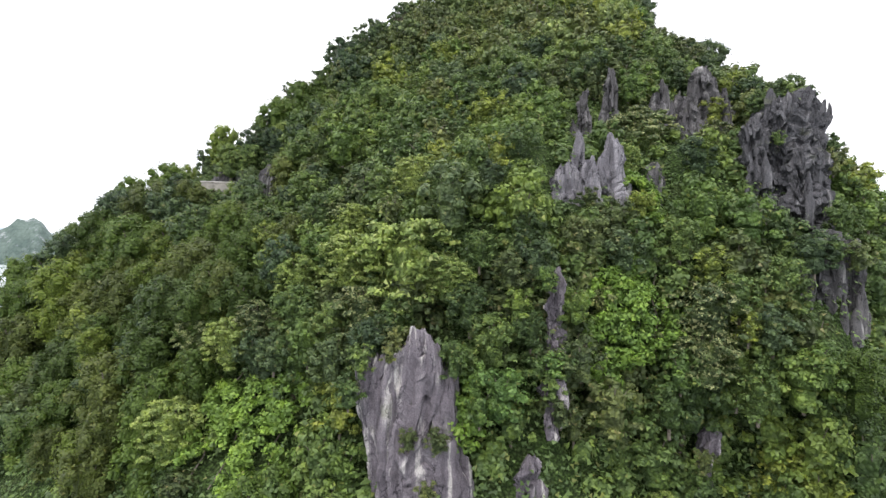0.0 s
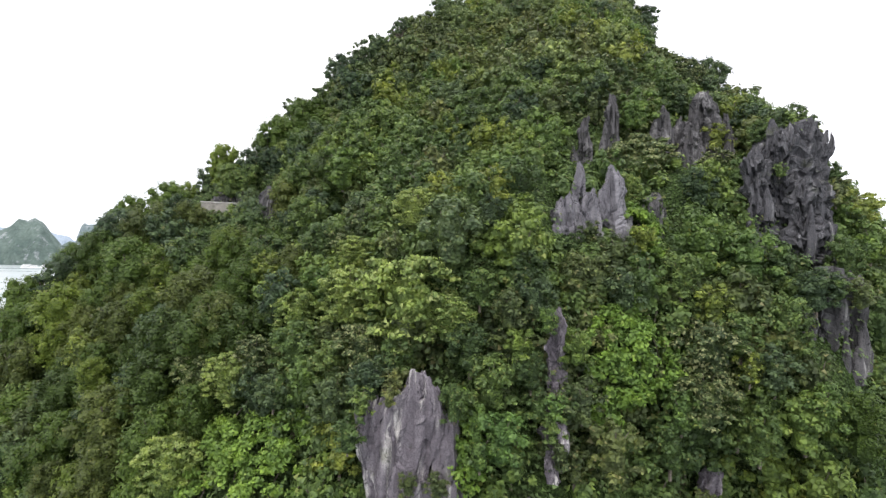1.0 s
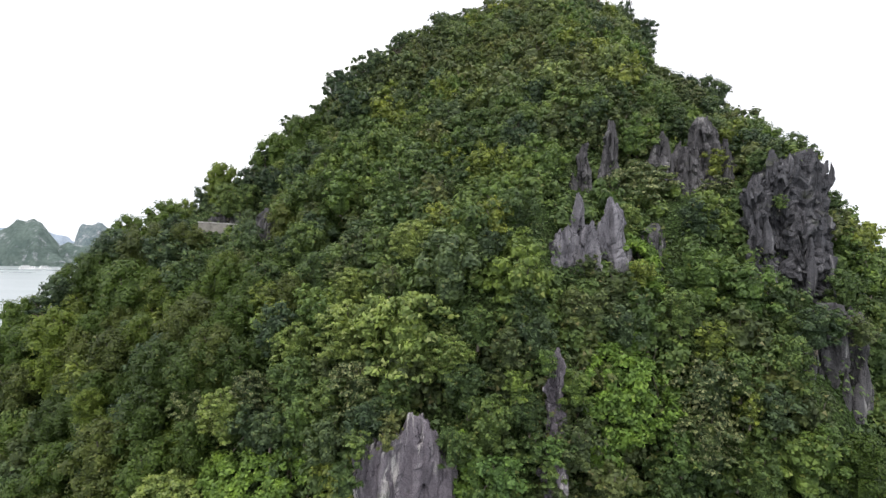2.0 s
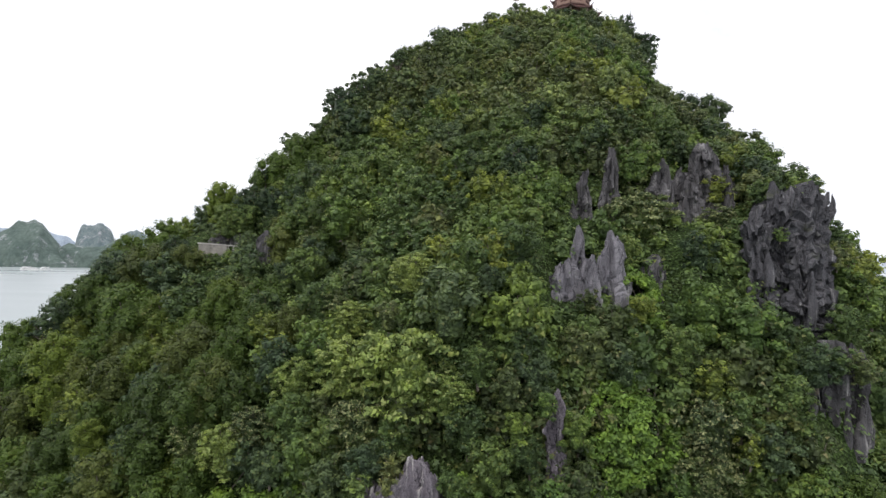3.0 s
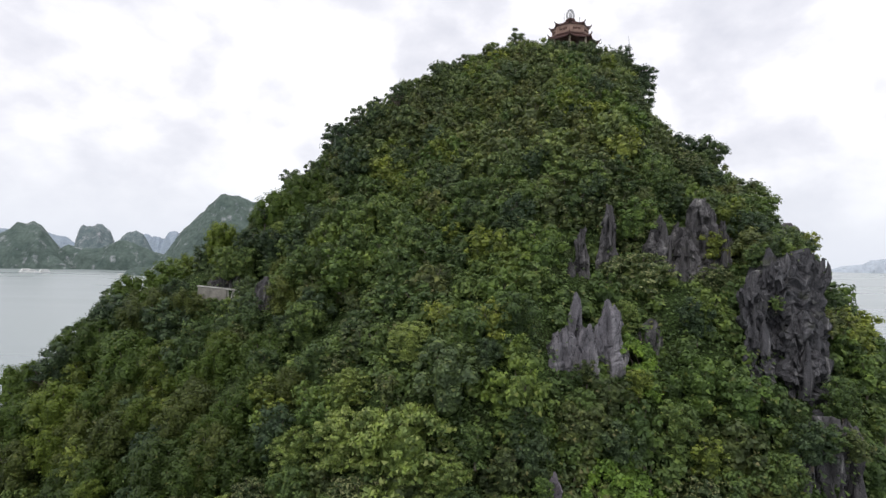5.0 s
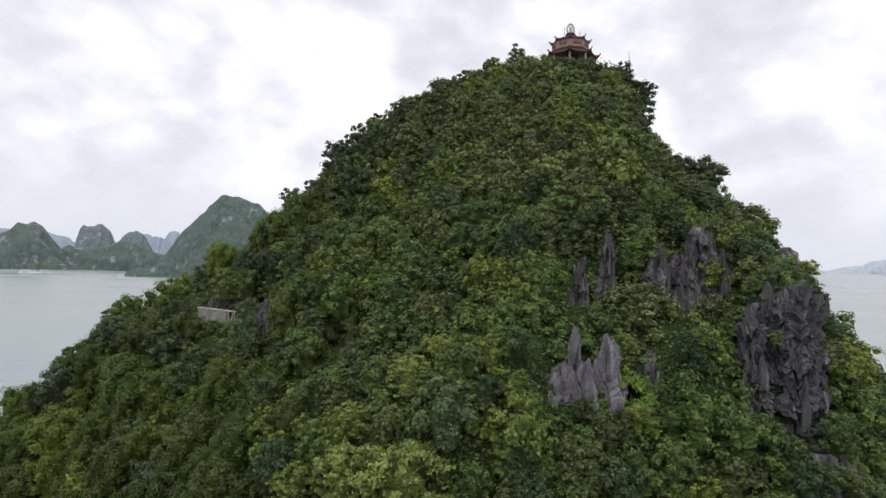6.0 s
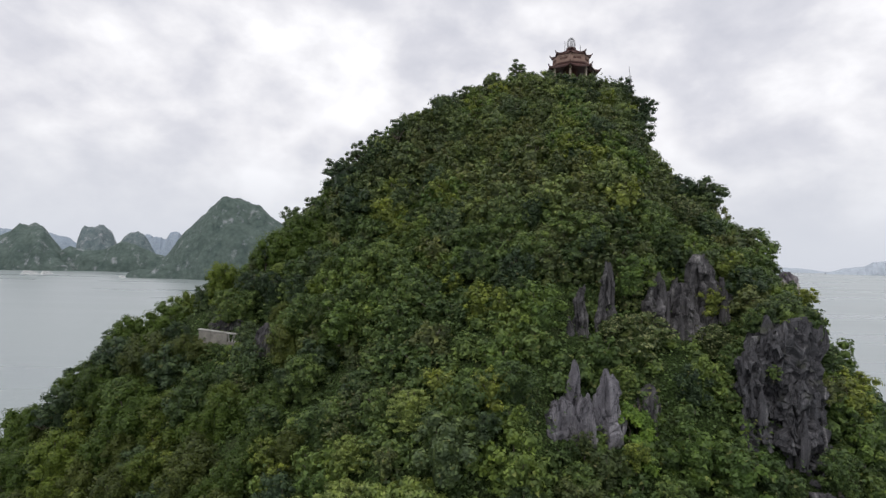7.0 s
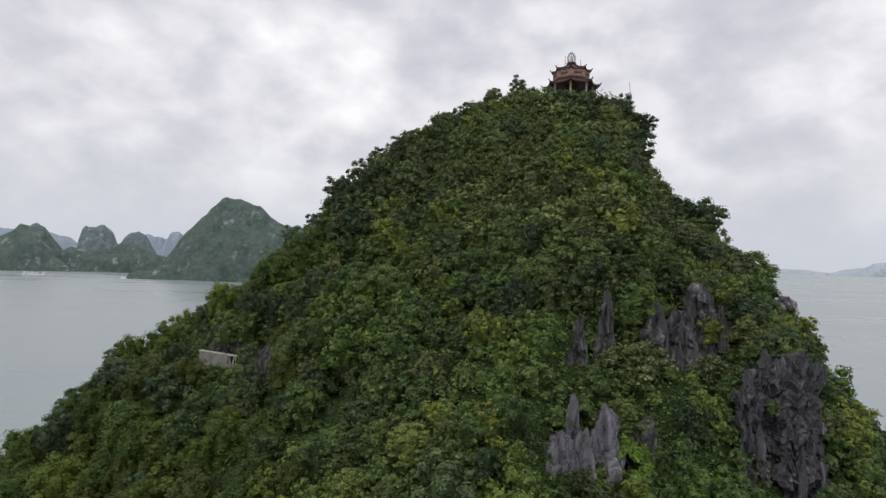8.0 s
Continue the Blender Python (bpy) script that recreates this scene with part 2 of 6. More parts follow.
def build_sea(add, link, p, out):
    place = add("ShaderNodeTexCoord")
    ripple = add("ShaderNodeTexNoise", Scale=0.22, Detail=6.0, Roughness=0.6)
    link(place.outputs["Object"], ripple.inputs["Vector"])
    lanes = add("ShaderNodeMapping")
    lanes.inputs["Scale"].default_value = (0.0012, 0.006, 1.0)
    lanes.inputs["Rotation"].default_value = (0, 0, 0.3)
    link(place.outputs["Object"], lanes.inputs["Vector"])
    wide = add("ShaderNodeTexNoise", Scale=1.6, Detail=4.0)
    link(lanes.outputs[0], wide.inputs["Vector"])
    c = ramp(add, [(0.35, (0.190, 0.228, 0.232)), (0.65, (0.240, 0.276, 0.278))])
    link(wide.outputs[0], c.inputs[0])
    link(c.outputs[0], p.inputs["Base Color"])
    rough = ramp(add, [(0.35, (0.24, 0.24, 0.24)), (0.65, (0.36, 0.36, 0.36))])
    link(wide.outputs[0], rough.inputs[0])
    link(rough.outputs[0], p.inputs["Roughness"])
    relief(add, link, p, ripple.outputs[0], 0.35, 0.5)


SEA = material("calm_grey_green_sea", build_sea, 0.3, 0.5)


def hill_cover(name, wood, wood_light, stone):
    """Woods and bare limestone of hills across the water, in tones that include the haze."""

    def build(add, link, p, out):
        place = add("ShaderNodeTexCoord")
        n = add("ShaderNodeTexNoise", Scale=0.045, Detail=9.0, Roughness=0.72)
        link(place.outputs["Object"], n.inputs["Vector"])
        c = ramp(add, [(0.38, wood), (0.58, wood_light)])
        link(n.outputs[0], c.inputs[0])
        tall = add("ShaderNodeMapping")
        tall.inputs["Scale"].default_value = (1.0, 0.8, 0.7)
        link(place.outputs["Object"], tall.inputs["Vector"])
        face = add("ShaderNodeTexNoise", Scale=0.050, Detail=9.0, Roughness=0.68)
        link(tall.outputs[0], face.inputs["Vector"])
        bare = ramp(add, [(0.56, (0, 0, 0)), (0.60, (0.3, 0.3, 0.3)), (0.66, (1, 1, 1))])
        link(face.outputs[0], bare.inputs[0])
        c = mix(add, link, bare.outputs[0], c.outputs[0], stone)
        clump = add("ShaderNodeTexVoronoi", Scale=0.16)
        link(place.outputs["Object"], clump.inputs["Vector"])
        trees = ramp(add, [(0.0, (1.12, 1.12, 1.1)), (0.5, (0.98, 0.98, 0.98)), (0.9, (0.8, 0.8, 0.82))])
        link(clump.outputs["Distance"], trees.inputs[0])
        c = mix(add, link, 1.0, c, trees.outputs[0], "MULTIPLY")
        link(c, p.inputs["Base Color"])
        relief(add, link, p, n.outputs[0], 1.0, 12.0)

    return material(name, build, 0.95, 0.1)


def paint(name, colour, worn, roughness=0.6, scale=2.0, metallic=0.0):
    def build(add, link, p, out):
        place = add("ShaderNodeTexCoord")
        n = add("ShaderNodeTexNoise", Scale=scale, Detail=6.0, Roughness=0.65)
        link(place.outputs["Object"], n.inputs["Vector"])
        c = ramp(add, [(0.35, worn), (0.6, colour)])
        link(n.outputs[0], c.inputs[0])
        link(c.outputs[0], p.inputs["Base Color"])
        relief(add, link, p, n.outputs[0], 0.25, 0.02)

    return material(name, build, roughness, 0.3, metallic)


# ---- mesh helpers ----
def mesh_of(name, verts, faces, mat, smooth=False):
    me = bpy.data.meshes.new(name)
    me.from_pydata([tuple(v) for v in verts], [], [tuple(f) for f in faces])
    me.materials.append(mat)
    if smooth:
        me.polygons.foreach_set("use_smooth", [True] * len(me.polygons))
    me.update()
    return me


def loose_faces(name, verts, mat, inner=None):
    """A mesh of loose faces out of an array of shape n, corners, 3."""
    n, k = verts.shape[:2]
    me = bpy.data.meshes.new(name)
    me.vertices.add(k * n)
    me.vertices.foreach_set("co", np.ascontiguousarray(verts, dtype=np.float32).ravel())
    me.loops.add(k * n)
    me.loops.foreach_set("vertex_index", np.arange(k * n, dtype=np.int32))
    me.polygons.add(n)
    me.polygons.foreach_set("loop_start", np.arange(0, k * n, k, dtype=np.int32))
    me.polygons.foreach_set("loop_total", np.full(n, k, dtype=np.int32))
    me.materials.append(mat)
    if inner is not None:
        me.materials.append(INNER[mat])
        me.polygons.foreach_set("material_index", inner.astype(np.int32))
    me.update(calc_edges=True)
    return me


def part(name, bm, mat, parent, label=""):
    me = bpy.data.meshes.new(name)
    bm.to_mesh(me)
    bm.free()
    me.materials.append(mat)
    ob = new(name, me)
    ob.parent = parent
    return tagged(ob, label)


def put(name, me, parent=None, label=""):
    ob = new(name, me)
    ob.parent = parent
    return tagged(ob, label)


def box(bm, size, at, turn=0.0, bevel=0.0):
    m = pose(*at, 0, 0, turn) @ Matrix.Diagonal((*size, 1))
    made = bmesh.ops.create_cube(bm, size=1, matrix=m)["verts"]
    if bevel:
        edges = {e for v in made for e in v.link_edges}
        bmesh.ops.bevel(bm, geom=list(edges), offset=bevel, segments=2, affect="EDGES", clamp_overlap=True)


def tube(bm, a, b, ra, rb, sides=8):
    a, b = Vector(a), Vector(b)
    turn = (b - a).to_track_quat("Z", "Y").to_matrix().to_4x4()
    m = Matrix.Translation((a + b) / 2) @ turn
    bmesh.ops.create_cone(bm, cap_ends=True, segments=sides, radius1=ra, radius2=rb, depth=(b - a).length, matrix=m)


# ---- the hill ----
AXIS = (17.0, 86.0)
SUMMIT = 69.4
# Radius of the hill round its axis: for each wave round the compass, powers of (height / 35 m - 1).
SHAPE = [
    (0, "cos", (40.88, -36.85, -2.55, 8.59, -3.73)),
    (1, "cos", (3.8, 2.87, -4.63, -2.54, 0.59)),
    (1, "sin", (-8.96, 9.45, -4.55, -3.82, 9.48)),
    (2, "cos", (0.05, 4.82, -5.15, -5.4, 4.39)),
    (2, "sin", (-2.98, 0.07, 0.47, 2.79, 1.12)),
    (3, "cos", (1.93, -2.12, -3.39, 1.14, 0.97)),
    (3, "sin", (2.64, -2.6, 0.63, 0.91, -1.22)),
    (4, "cos", (1.61, -2.05, -1.41, 0.92)),
    (4, "sin", (-0.75, 2.45, 0.56, -2.58)),
    (5, "cos", (-0.42, 0.51, 0.26)),
    (5, "sin", (0.0, 1.16, -1.19)),
    (6, "cos", (1.64, 0.72, -1.4)),
    (6, "sin", (1.71, -0.67, -0.95)),
]
# Spurs and hollows of the slope: bearing, height, how far it stands out, width, tallness.
WEST_END = [
    (-1.55, 20.0, -1.3, 0.2, 9.0),
    (-1.08, 28.7, 2.4, 0.1, 6.0),
    (-1.35, 24.0, -3.3, 0.25, 10.0),
    (-1.1, 52.0, -1.0, 0.3, 8.0),
    (-1.25, 24.0, -2.2, 0.25, 9.0),
    (-1.1, 38.0, 2.0, 0.3, 9),
    (-1.64, 30.0, -3.1, 0.1, 4),
    (-1.16, 38.0, -1.9, 0.1, 4),
    (-1.16, 24.0, 2.0, 0.18, 6),
    (-1.52, 14.0, -2.5, 0.12, 9),
    (-1.34, 36.0, -1.3, 0.18, 6),
    (-1.1, 22.0, 1.1, 0.1, 4),
    (-1.46, 14.0, -1.0, 0.18, 6),
]
WEST_FACE = [
    (-0.87, 33.6, -2.4, 0.07, 2.2),
    (-0.77, 33.6, -2.5, 0.1, 10.0),
    (-0.81, 15.8, -2.4, 0.18, 3.5),
    (-0.57, 24.2, 1.7, 0.1, 3.5),
    (-0.68, 47.1, -1.5, 0.1, 3.5),
    (-0.61, 32.9, -1.1, 0.18, 3.5),
    (-1.0, 42.0, -3.6, 0.25, 5.5),
    (-0.93, 35.0, -2.5, 0.08, 3.0),
    (-0.8, 24.0, -1.3, 0.12, 9),
    (-0.98, 44.0, 1.2, 0.1, 4),
    (-0.62, 30.0, -1.1, 0.1, 4),
    (-0.74, 52.0, -1.2, 0.18, 6),
    (-0.56, 36.0, 1.4, 0.1, 4),
]
FRONT = [
    (-0.05, 16.3, -4.3, 0.1, 6.0),
    (-0.32, 28.2, 2.7, 0.18, 10.0),
    (-0.5, 41.2, -1.4, 0.18, 10.0),
    (-0.05, 16.3, -1.3, 0.1, 10.0),
    (-0.18, 47.1, 1.2, 0.1, 3.5),
    (-0.13, 35.8, -2.3, 0.07, 2.6),
    (-0.16, 30.0, -1.6, 0.06, 2.4),
    (-0.06, 30.4, -1.8, 0.022, 2.0),
    (-0.32, 31.0, 2.6, 0.12, 6),
    (-0.5, 36.0, 1.6, 0.1, 4),
    (-0.38, 36.0, -1.0, 0.1, 4),
]
EAST_FACE = [
    (0.42, 38.0, -1.2, 0.15, 6.0),
    (0.28, 48.0, -1.7, 0.22, 7.0),
    (0.16, 36.0, 1.2, 0.1, 3.5),
    (0.06, 40.3, -2.1, 0.1, 3.5),
    (0.5, 47.0, -1.8, 0.3, 5.0),
    (0.36, 38.0, -0.5, 0.15, 6.0),
    (0.04, 36.4, -3.2, 0.09, 2.8),
    (0.8, 49.5, -2.2, 0.45, 5.5),
    (0.4, 46.0, 1.5, 0.1, 4),
    (1.12, 28.0, -1.2, 0.3, 9.0),
    (0.16, 52.0, -2.1, 0.12, 9),
    (-0.02, 20.0, 1.8, 0.1, 4),
    (1.12, 26.0, -1.0, 0.3, 9),
    (0.28, 52.0, -0.8, 0.1, 4),
]
SUMMIT_RIM = [
    (-1.0, 65.0, -3.0, 0.5, 4.0),
    (-1.07, 54.9, 2.0, 0.3, 6.0),
    (-1.0, 65.0, -2.2, 0.4, 4.0),
    (-0.62, 66.0, 1.8, 0.3, 5),
    (-0.56, 66.0, 1.2, 0.1, 4),
    (-0.8, 58.0, -1.6, 0.3, 5),
    (-0.5, 66.0, 1.0, 0.12, 9),
    (0.86, 61.4, 1.5, 0.18, 10.0),
    (0.43, 61.6, -1.2, 0.18, 10.0),
    (0.5, 57.0, -1.4, 0.3, 6.0),
    (0.0, 67.0, -3.5, 0.6, 3.0),
    (1.0, 66.0, -2.2, 0.45, 3.2),
    (0.95, 57.0, -1.2, 0.25, 6.0),
    (0.58, 58.0, 1.4, 0.12, 9),
    (0.94, 56.0, -0.9, 0.18, 6),
]
INSET = 2.9  # the soil lies this far inside the leaves


def canopy_radius(bearing, z):
    """Bearing 0 faces the drone (-y), positive to +x."""
    r = 0.0
    for k, kind, powers in SHAPE:
        wave = math.cos(k * bearing) if kind == "cos" else math.sin(k * bearing)
        r += wave * sum(c * (z / 35.0 - 1) ** j for j, c in enumerate(powers))
    b = (bearing + math.pi) % (2 * math.pi) - math.pi
    for at, height, out_by, wide, tall in WEST_END + WEST_FACE + FRONT + EAST_FACE + SUMMIT_RIM:
        r += out_by * math.exp(-(((b - at) / wide) ** 2) - ((z - height) / tall) ** 2)
    return max(r, 0.0)


def hill_point(bearing, z, inset=INSET):
    r = canopy_radius(bearing, z) - inset
    r += 1.1 * noise.noise((math.sin(bearing) * 7, math.cos(bearing) * 7, z * 0.13)) + 0.5 * noise.noise((math.sin(bearing) * 22, math.cos(bearing) * 22, z * 0.4))
    r = max(r, 0.4)
    return Vector((AXIS[0] + r * math.sin(bearing), AXIS[1] - r * math.cos(bearing), z))


def hill_normal(bearing, z):
    d = 0.03
    a = hill_point(bearing + d, z) - hill_point(bearing - d, z)
    b = hill_point(bearing, z + 1.0) - hill_point(bearing, z - 1.0)
    n = a.cross(b).normalized()
    out = Vector((math.sin(bearing), -math.cos(bearing), 0))
    return n if n.dot(out) > 0 else -n


def build_hill():
    around, rows = 300, 110
    verts, faces = [], []
    for j in range(rows + 1):
        z = -6 + (SUMMIT - 3.0 + 6) * j / rows
        for i in range(around):
            verts.append(hill_point(2 * math.pi * i / around, max(z, 0)) + Vector((0, 0, min(z, 0))))
    for j in range(rows):
        for i in range(around):
            k = (i + 1) % around
            faces.append((j * around + i, j * around + k, (j + 1) * around + k, (j + 1) * around + i))
    top = len(verts)
    verts.append(Vector((AXIS[0], AXIS[1], SUMMIT - 2.9)))
    for i in range(around):
        faces.append((rows * around + i, rows * around + (i + 1) % around, top))
    ob = new("ground", mesh_of("ground", verts, faces, SOIL, smooth=True))
    tagged(ob, "steep mossy soil and broken limestone of a karst hill", "ground", kind="structure")


build_hill()


def build_sea_sheet():
    verts, faces = [], []
    rings = [0.0, 60.0, 120.0, 300.0, 800.0, 2000.0, 6000.0, 14000.0]
    n = 48
    for r in rings:
        for i in range(n):
            a = 2 * math.pi * i / n
            verts.append((r * math.cos(a), 80 + r * math.sin(a), 0.0))
    for j in range(1, len(rings) - 1):
        for i in range(n):
            k = (i + 1) % n
            faces.append((j * n + i, j * n + k, (j + 1) * n + k, (j + 1) * n + i))
    verts.append((0, 80, 0))
    for i in range(n):
        faces.append((n + i, n + (i + 1) % n, len(verts) - 1))
    tagged(new("water", mesh_of("water", verts, faces, SEA)), "calm grey-green sea under an overcast sky", "sea", kind="structure")


build_sea_sheet()


# ---- trees ----


def unit(v):
    return v / (np.linalg.norm(v, axis=-1, keepdims=True) + 1e-9)


def leaves(r, at, facing, size, droop=0.0, stray=0.30):
    """Loose leaves, a triangle each, at the points at, turned about as facing says."""
    n = len(at)
    nrm = unit(facing + stray * r.normal(size=(n, 3)))
    side = unit(np.cross(nrm, r.normal(size=(n, 3))))
    along = np.cross(nrm, side)
    along[:, 2] -= droop
    along = unit(along)
    s = (size * r.uniform(0.6, 1.4, n))[:, None]
    w = s * 0.42
    return np.stack([at - along * s * 0.45 + side * w, at + along * s * 0.65, at - along * s * 0.45 - side * w], axis=1)


BALL = bmesh.new()
bmesh.ops.create_uvsphere(BALL, u_segments=5, v_segments=3, radius=1)
bmesh.ops.triangulate(BALL, faces=BALL.faces[:])
BALL.verts.index_update()
BALL_V = np.array([v.co[:] for v in BALL.verts])
BALL_F = [[v.index for v in f.verts] for f in BALL.faces]
BALL.free()


def lobe_faces(r, centre, radii, per_area, size, droop=0.0, core=0.74, up=0.4, stray=0.30):
    """Leaves over one lobe of a crown, and a leafy core so that it is not hollow."""
    centre, radii = np.array(centre), np.array(radii)
    area = 4 * math.pi * float(radii[0] * radii[1] * radii[2]) ** (2 / 3)
    n = max(12, int(area * per_area))
    d = unit(r.normal(size=(n, 3)))
    d[:, 2] = np.where(d[:, 2] < -0.55, -d[:, 2], d[:, 2])
    depth = 1.06 - 0.36 * r.random(n) ** 1.4
    lump = 1.0 + 0.20 * np.sin(d[:, 0] * 5.1 + centre[0] * 3) * np.sin(d[:, 1] * 4.7 + centre[1] * 2) + 0.14 * np.sin(d[:, 2] * 6 + centre[2])
    at = centre + d * radii * (depth * lump)[:, None]
    out = [leaves(r, at, d + np.array([0, 0, up]), size, droop, stray)]
    if core:
        out.append(np.array([centre + BALL_V[f] * radii * core for f in BALL_F]))
    return out


def leafy_mesh(name, sets, mat):
    """One mesh of leaf sets and the cores between them."""
    inner = np.concatenate([np.full(len(f), i % 2) for i, f in enumerate(sets)])
    return loose_faces(name, np.concatenate(sets), mat, inner)


def crown_mesh(name, r, lobes, per_area, size, mat, droop=0.0, core=0.74, hearts=2, stray=0.30):
    """A crown out of lobes; the first ones are its hearts, with fewer leaves and a fuller core."""
    sets = []
    for i, (centre, radii) in enumerate(lobes):
        heart = i < hearts
        sets += lobe_faces(r, centre, radii, per_area * (0.3 if heart else 1.0), size * (1.25 if heart else 1.0), droop, 0.86 if heart else core, 0.4, stray)
    return leafy_mesh(name, sets, mat)


def trunk_mesh(name, r, lobes, height, girth, limbs=3):
    bm = bmesh.new()
    fork = Vector((r.uniform(-0.1, 0.1), r.uniform(-0.1, 0.1), height * 0.45))
    tube(bm, (0, 0, -0.6), fork, girth, girth * 0.7, 6)
    for centre, radii in lobes[2:limbs + 2]:
        c = Vector(centre) - Vector((0, 0, radii[2] * 0.3))
        tube(bm, fork * 0.96, c, girth * 0.55, girth * 0.18, 4)
    me = bpy.data.meshes.new(name)
    bm.to_mesh(me)
    bm.free()
    me.materials.append(BARK)
    return me


def round_lobes(r, wide, height, count, squash=0.95):
    """A crown of many small clumps over a leafy heart, hanging lower than it is tall."""
    mid = height * 0.66
    out = [((0, 0, mid), (wide * 0.58, wide * 0.58, wide * 0.56 * squash)), ((0, 0, mid - wide * 0.62), (wide * 0.54, wide * 0.54, wide * 0.6))]
    for i in range(count):
        lift = 1 - 1.8 * (i + 0.5) / count
        a = 2.4 * i + r.uniform(-0.5, 0.5)
        d = wide * r.uniform(0.60, 0.92)
        flat_way = math.sqrt(max(0.0, 1 - lift * lift * (1.0 if lift > 0 else 0.45)))
        s = wide * r.uniform(0.17, 0.32)
        drop = lift * d * squash * (1.0 if lift > 0 else 1.7)
        out.append(((d * flat_way * math.cos(a), d * flat_way * math.sin(a), mid + drop), (s * 1.1, s * 1.1, s * r.uniform(0.65, 0.95))))
    return out


def tier_lobes(r, wide, height, count):
    """Flat plates of leaves that overhang one another over a domed heart."""
    mid = height * 0.6
    out = [((0, 0, mid - wide * 0.08), (wide * 0.60, wide * 0.60, wide * 0.55)), ((0, 0, mid - wide * 0.6), (wide * 0.58, wide * 0.58, wide * 0.55))]
    for i in range(count):
        lift = 1 - 1.75 * (i + 0.5) / count
        a = 2.4 * i + r.uniform(-0.5, 0.5)
        flat_way = math.sqrt(max(0.0, 1 - lift * lift * (1.0 if lift > 0 else 0.5)))
        d = wide * r.uniform(0.66, 0.92)
        s = wide * r.uniform(0.10, 0.19)
        drop = lift * d * (0.85 if lift > 0 else 1.4)
        out.append(((d * flat_way * math.cos(a), d * flat_way * math.sin(a), mid + drop), (s * 1.2, s * r.uniform(0.8, 1.2), s * 0.42)))
    return out


def puff_lobes(r, wide, height, count):
    """A tall, full crown of soft rounded lobes that reaches down to its neighbours."""
    mid = height * 0.62
    out = [((0, 0, mid), (wide * 0.58, wide * 0.58, wide * 0.74)), ((0, 0, mid - wide * 0.8), (wide * 0.6, wide * 0.6, wide * 0.7))]
    for i in range(count):
        lift = 1 - 1.8 * (i + 0.5) / count
        a = 2.4 * i + r.uniform(-0.4, 0.4)
        d = wide * r.uniform(0.52, 0.78)
        s = wide * r.uniform(0.22, 0.36)
        flat_way = math.sqrt(max(0.0, 1 - lift * lift * (1.0 if lift > 0 else 0.4)))
        drop = lift * wide * (0.82 if lift > 0 else 1.3)
        out.append(((d * flat_way * math.cos(a), d * flat_way * math.sin(a), mid + drop), (s, s, s * r.uniform(0.8, 1.05))))
    return out


def airy_lobes(r, wide, height, count):
    """Small clumps apart from one another, with sky between."""
    out = []
    for i in range(count):
        a = 2.4 * i + r.uniform(-0.5, 0.5)
        t = r.uniform(0.45, 1.05)
        d = wide * r.uniform(0.15, 0.85) * math.sqrt(max(0.1, 1.1 - t * 0.7))
        s = wide * r.uniform(0.12, 0.21)
        out.append(((d * math.cos(a), d * math.sin(a), height * t), (s, s, s * 0.62)))
    return out


def make_tree(name, kind, mat, wide, height, count, per_area, size, label, category, seed, droop=0.0, core=0.66, stray=0.30):
    r = np.random.default_rng(seed)
    lobes = {"round": round_lobes, "tier": tier_lobes, "airy": airy_lobes, "puff": puff_lobes}[kind](r, wide, height, count)
    root = tagged(new(name), label, category)
    put("trunk", trunk_mesh("trunk", r, lobes, height, 0.035 * height + 0.03, 12 if kind == "airy" else 3), root)
    put("crown", crown_mesh("crown", r, lobes, per_area, size, mat, droop, core, 0 if kind == "airy" else 2, stray), root)
    root["wide"] = wide
    return root


PROTO = {}


def proto(key, *args, **kw):
    PROTO.setdefault(key, []).append(make_tree(*args, **kw))


# each kind: a dense form for the lower slope and a lighter one for the heights far above
for far in (False, True):
    tail, thin, leaf = ("_far", 0.6, 1.22) if far else ("", 1.0, 1.0)
    # far broad and shrub crowns take the haze-paled leaves
    for s in range(4):
        proto("broad" + tail, "broadleaf_tree", "round", LEAF_HAZED if far else LEAF, 2.3 + 0.25 * s, 4.4, 24 + s, 15 * thin, 0.23 * leaf, "mid-green broadleaf tree with a rounded leafy crown", "tree", 100 + s)
    for s in range(4):
        proto("shrub" + tail, "shrub", "round", LEAF_HAZED if far else LEAF, 1.35 + 0.12 * s, 1.9, 15, 23 * thin, 0.20 * leaf, "dense green shrub on the steep hillside", "shrub", 200 + s)
    for s in range(3):
        proto("olive" + tail, "scrub_bush", "round", LEAF_OLIVE, 1.25 + 0.15 * s, 1.8, 15, 22 * thin, 0.195 * leaf, "olive and brownish scrub bush on the slope", "shrub", 300 + s)
    for s in range(3):
        proto("dark" + tail, "dark_leaved_tree", "round", LEAF_DARK, 2.2 + 0.2 * s, 3.6, 22, 16 * thin, 0.22 * leaf, "dark green tree with dense glossy foliage", "tree", 400 + s)
    for s in range(3):
        proto("bright" + tail, "bright_green_bush", "round", LEAF_BRIGHT, 1.5 + 0.15 * s, 2.0, 16, 23 * thin, 0.20 * leaf, "bright yellow-green bush with fresh leaves", "shrub", 600 + s)
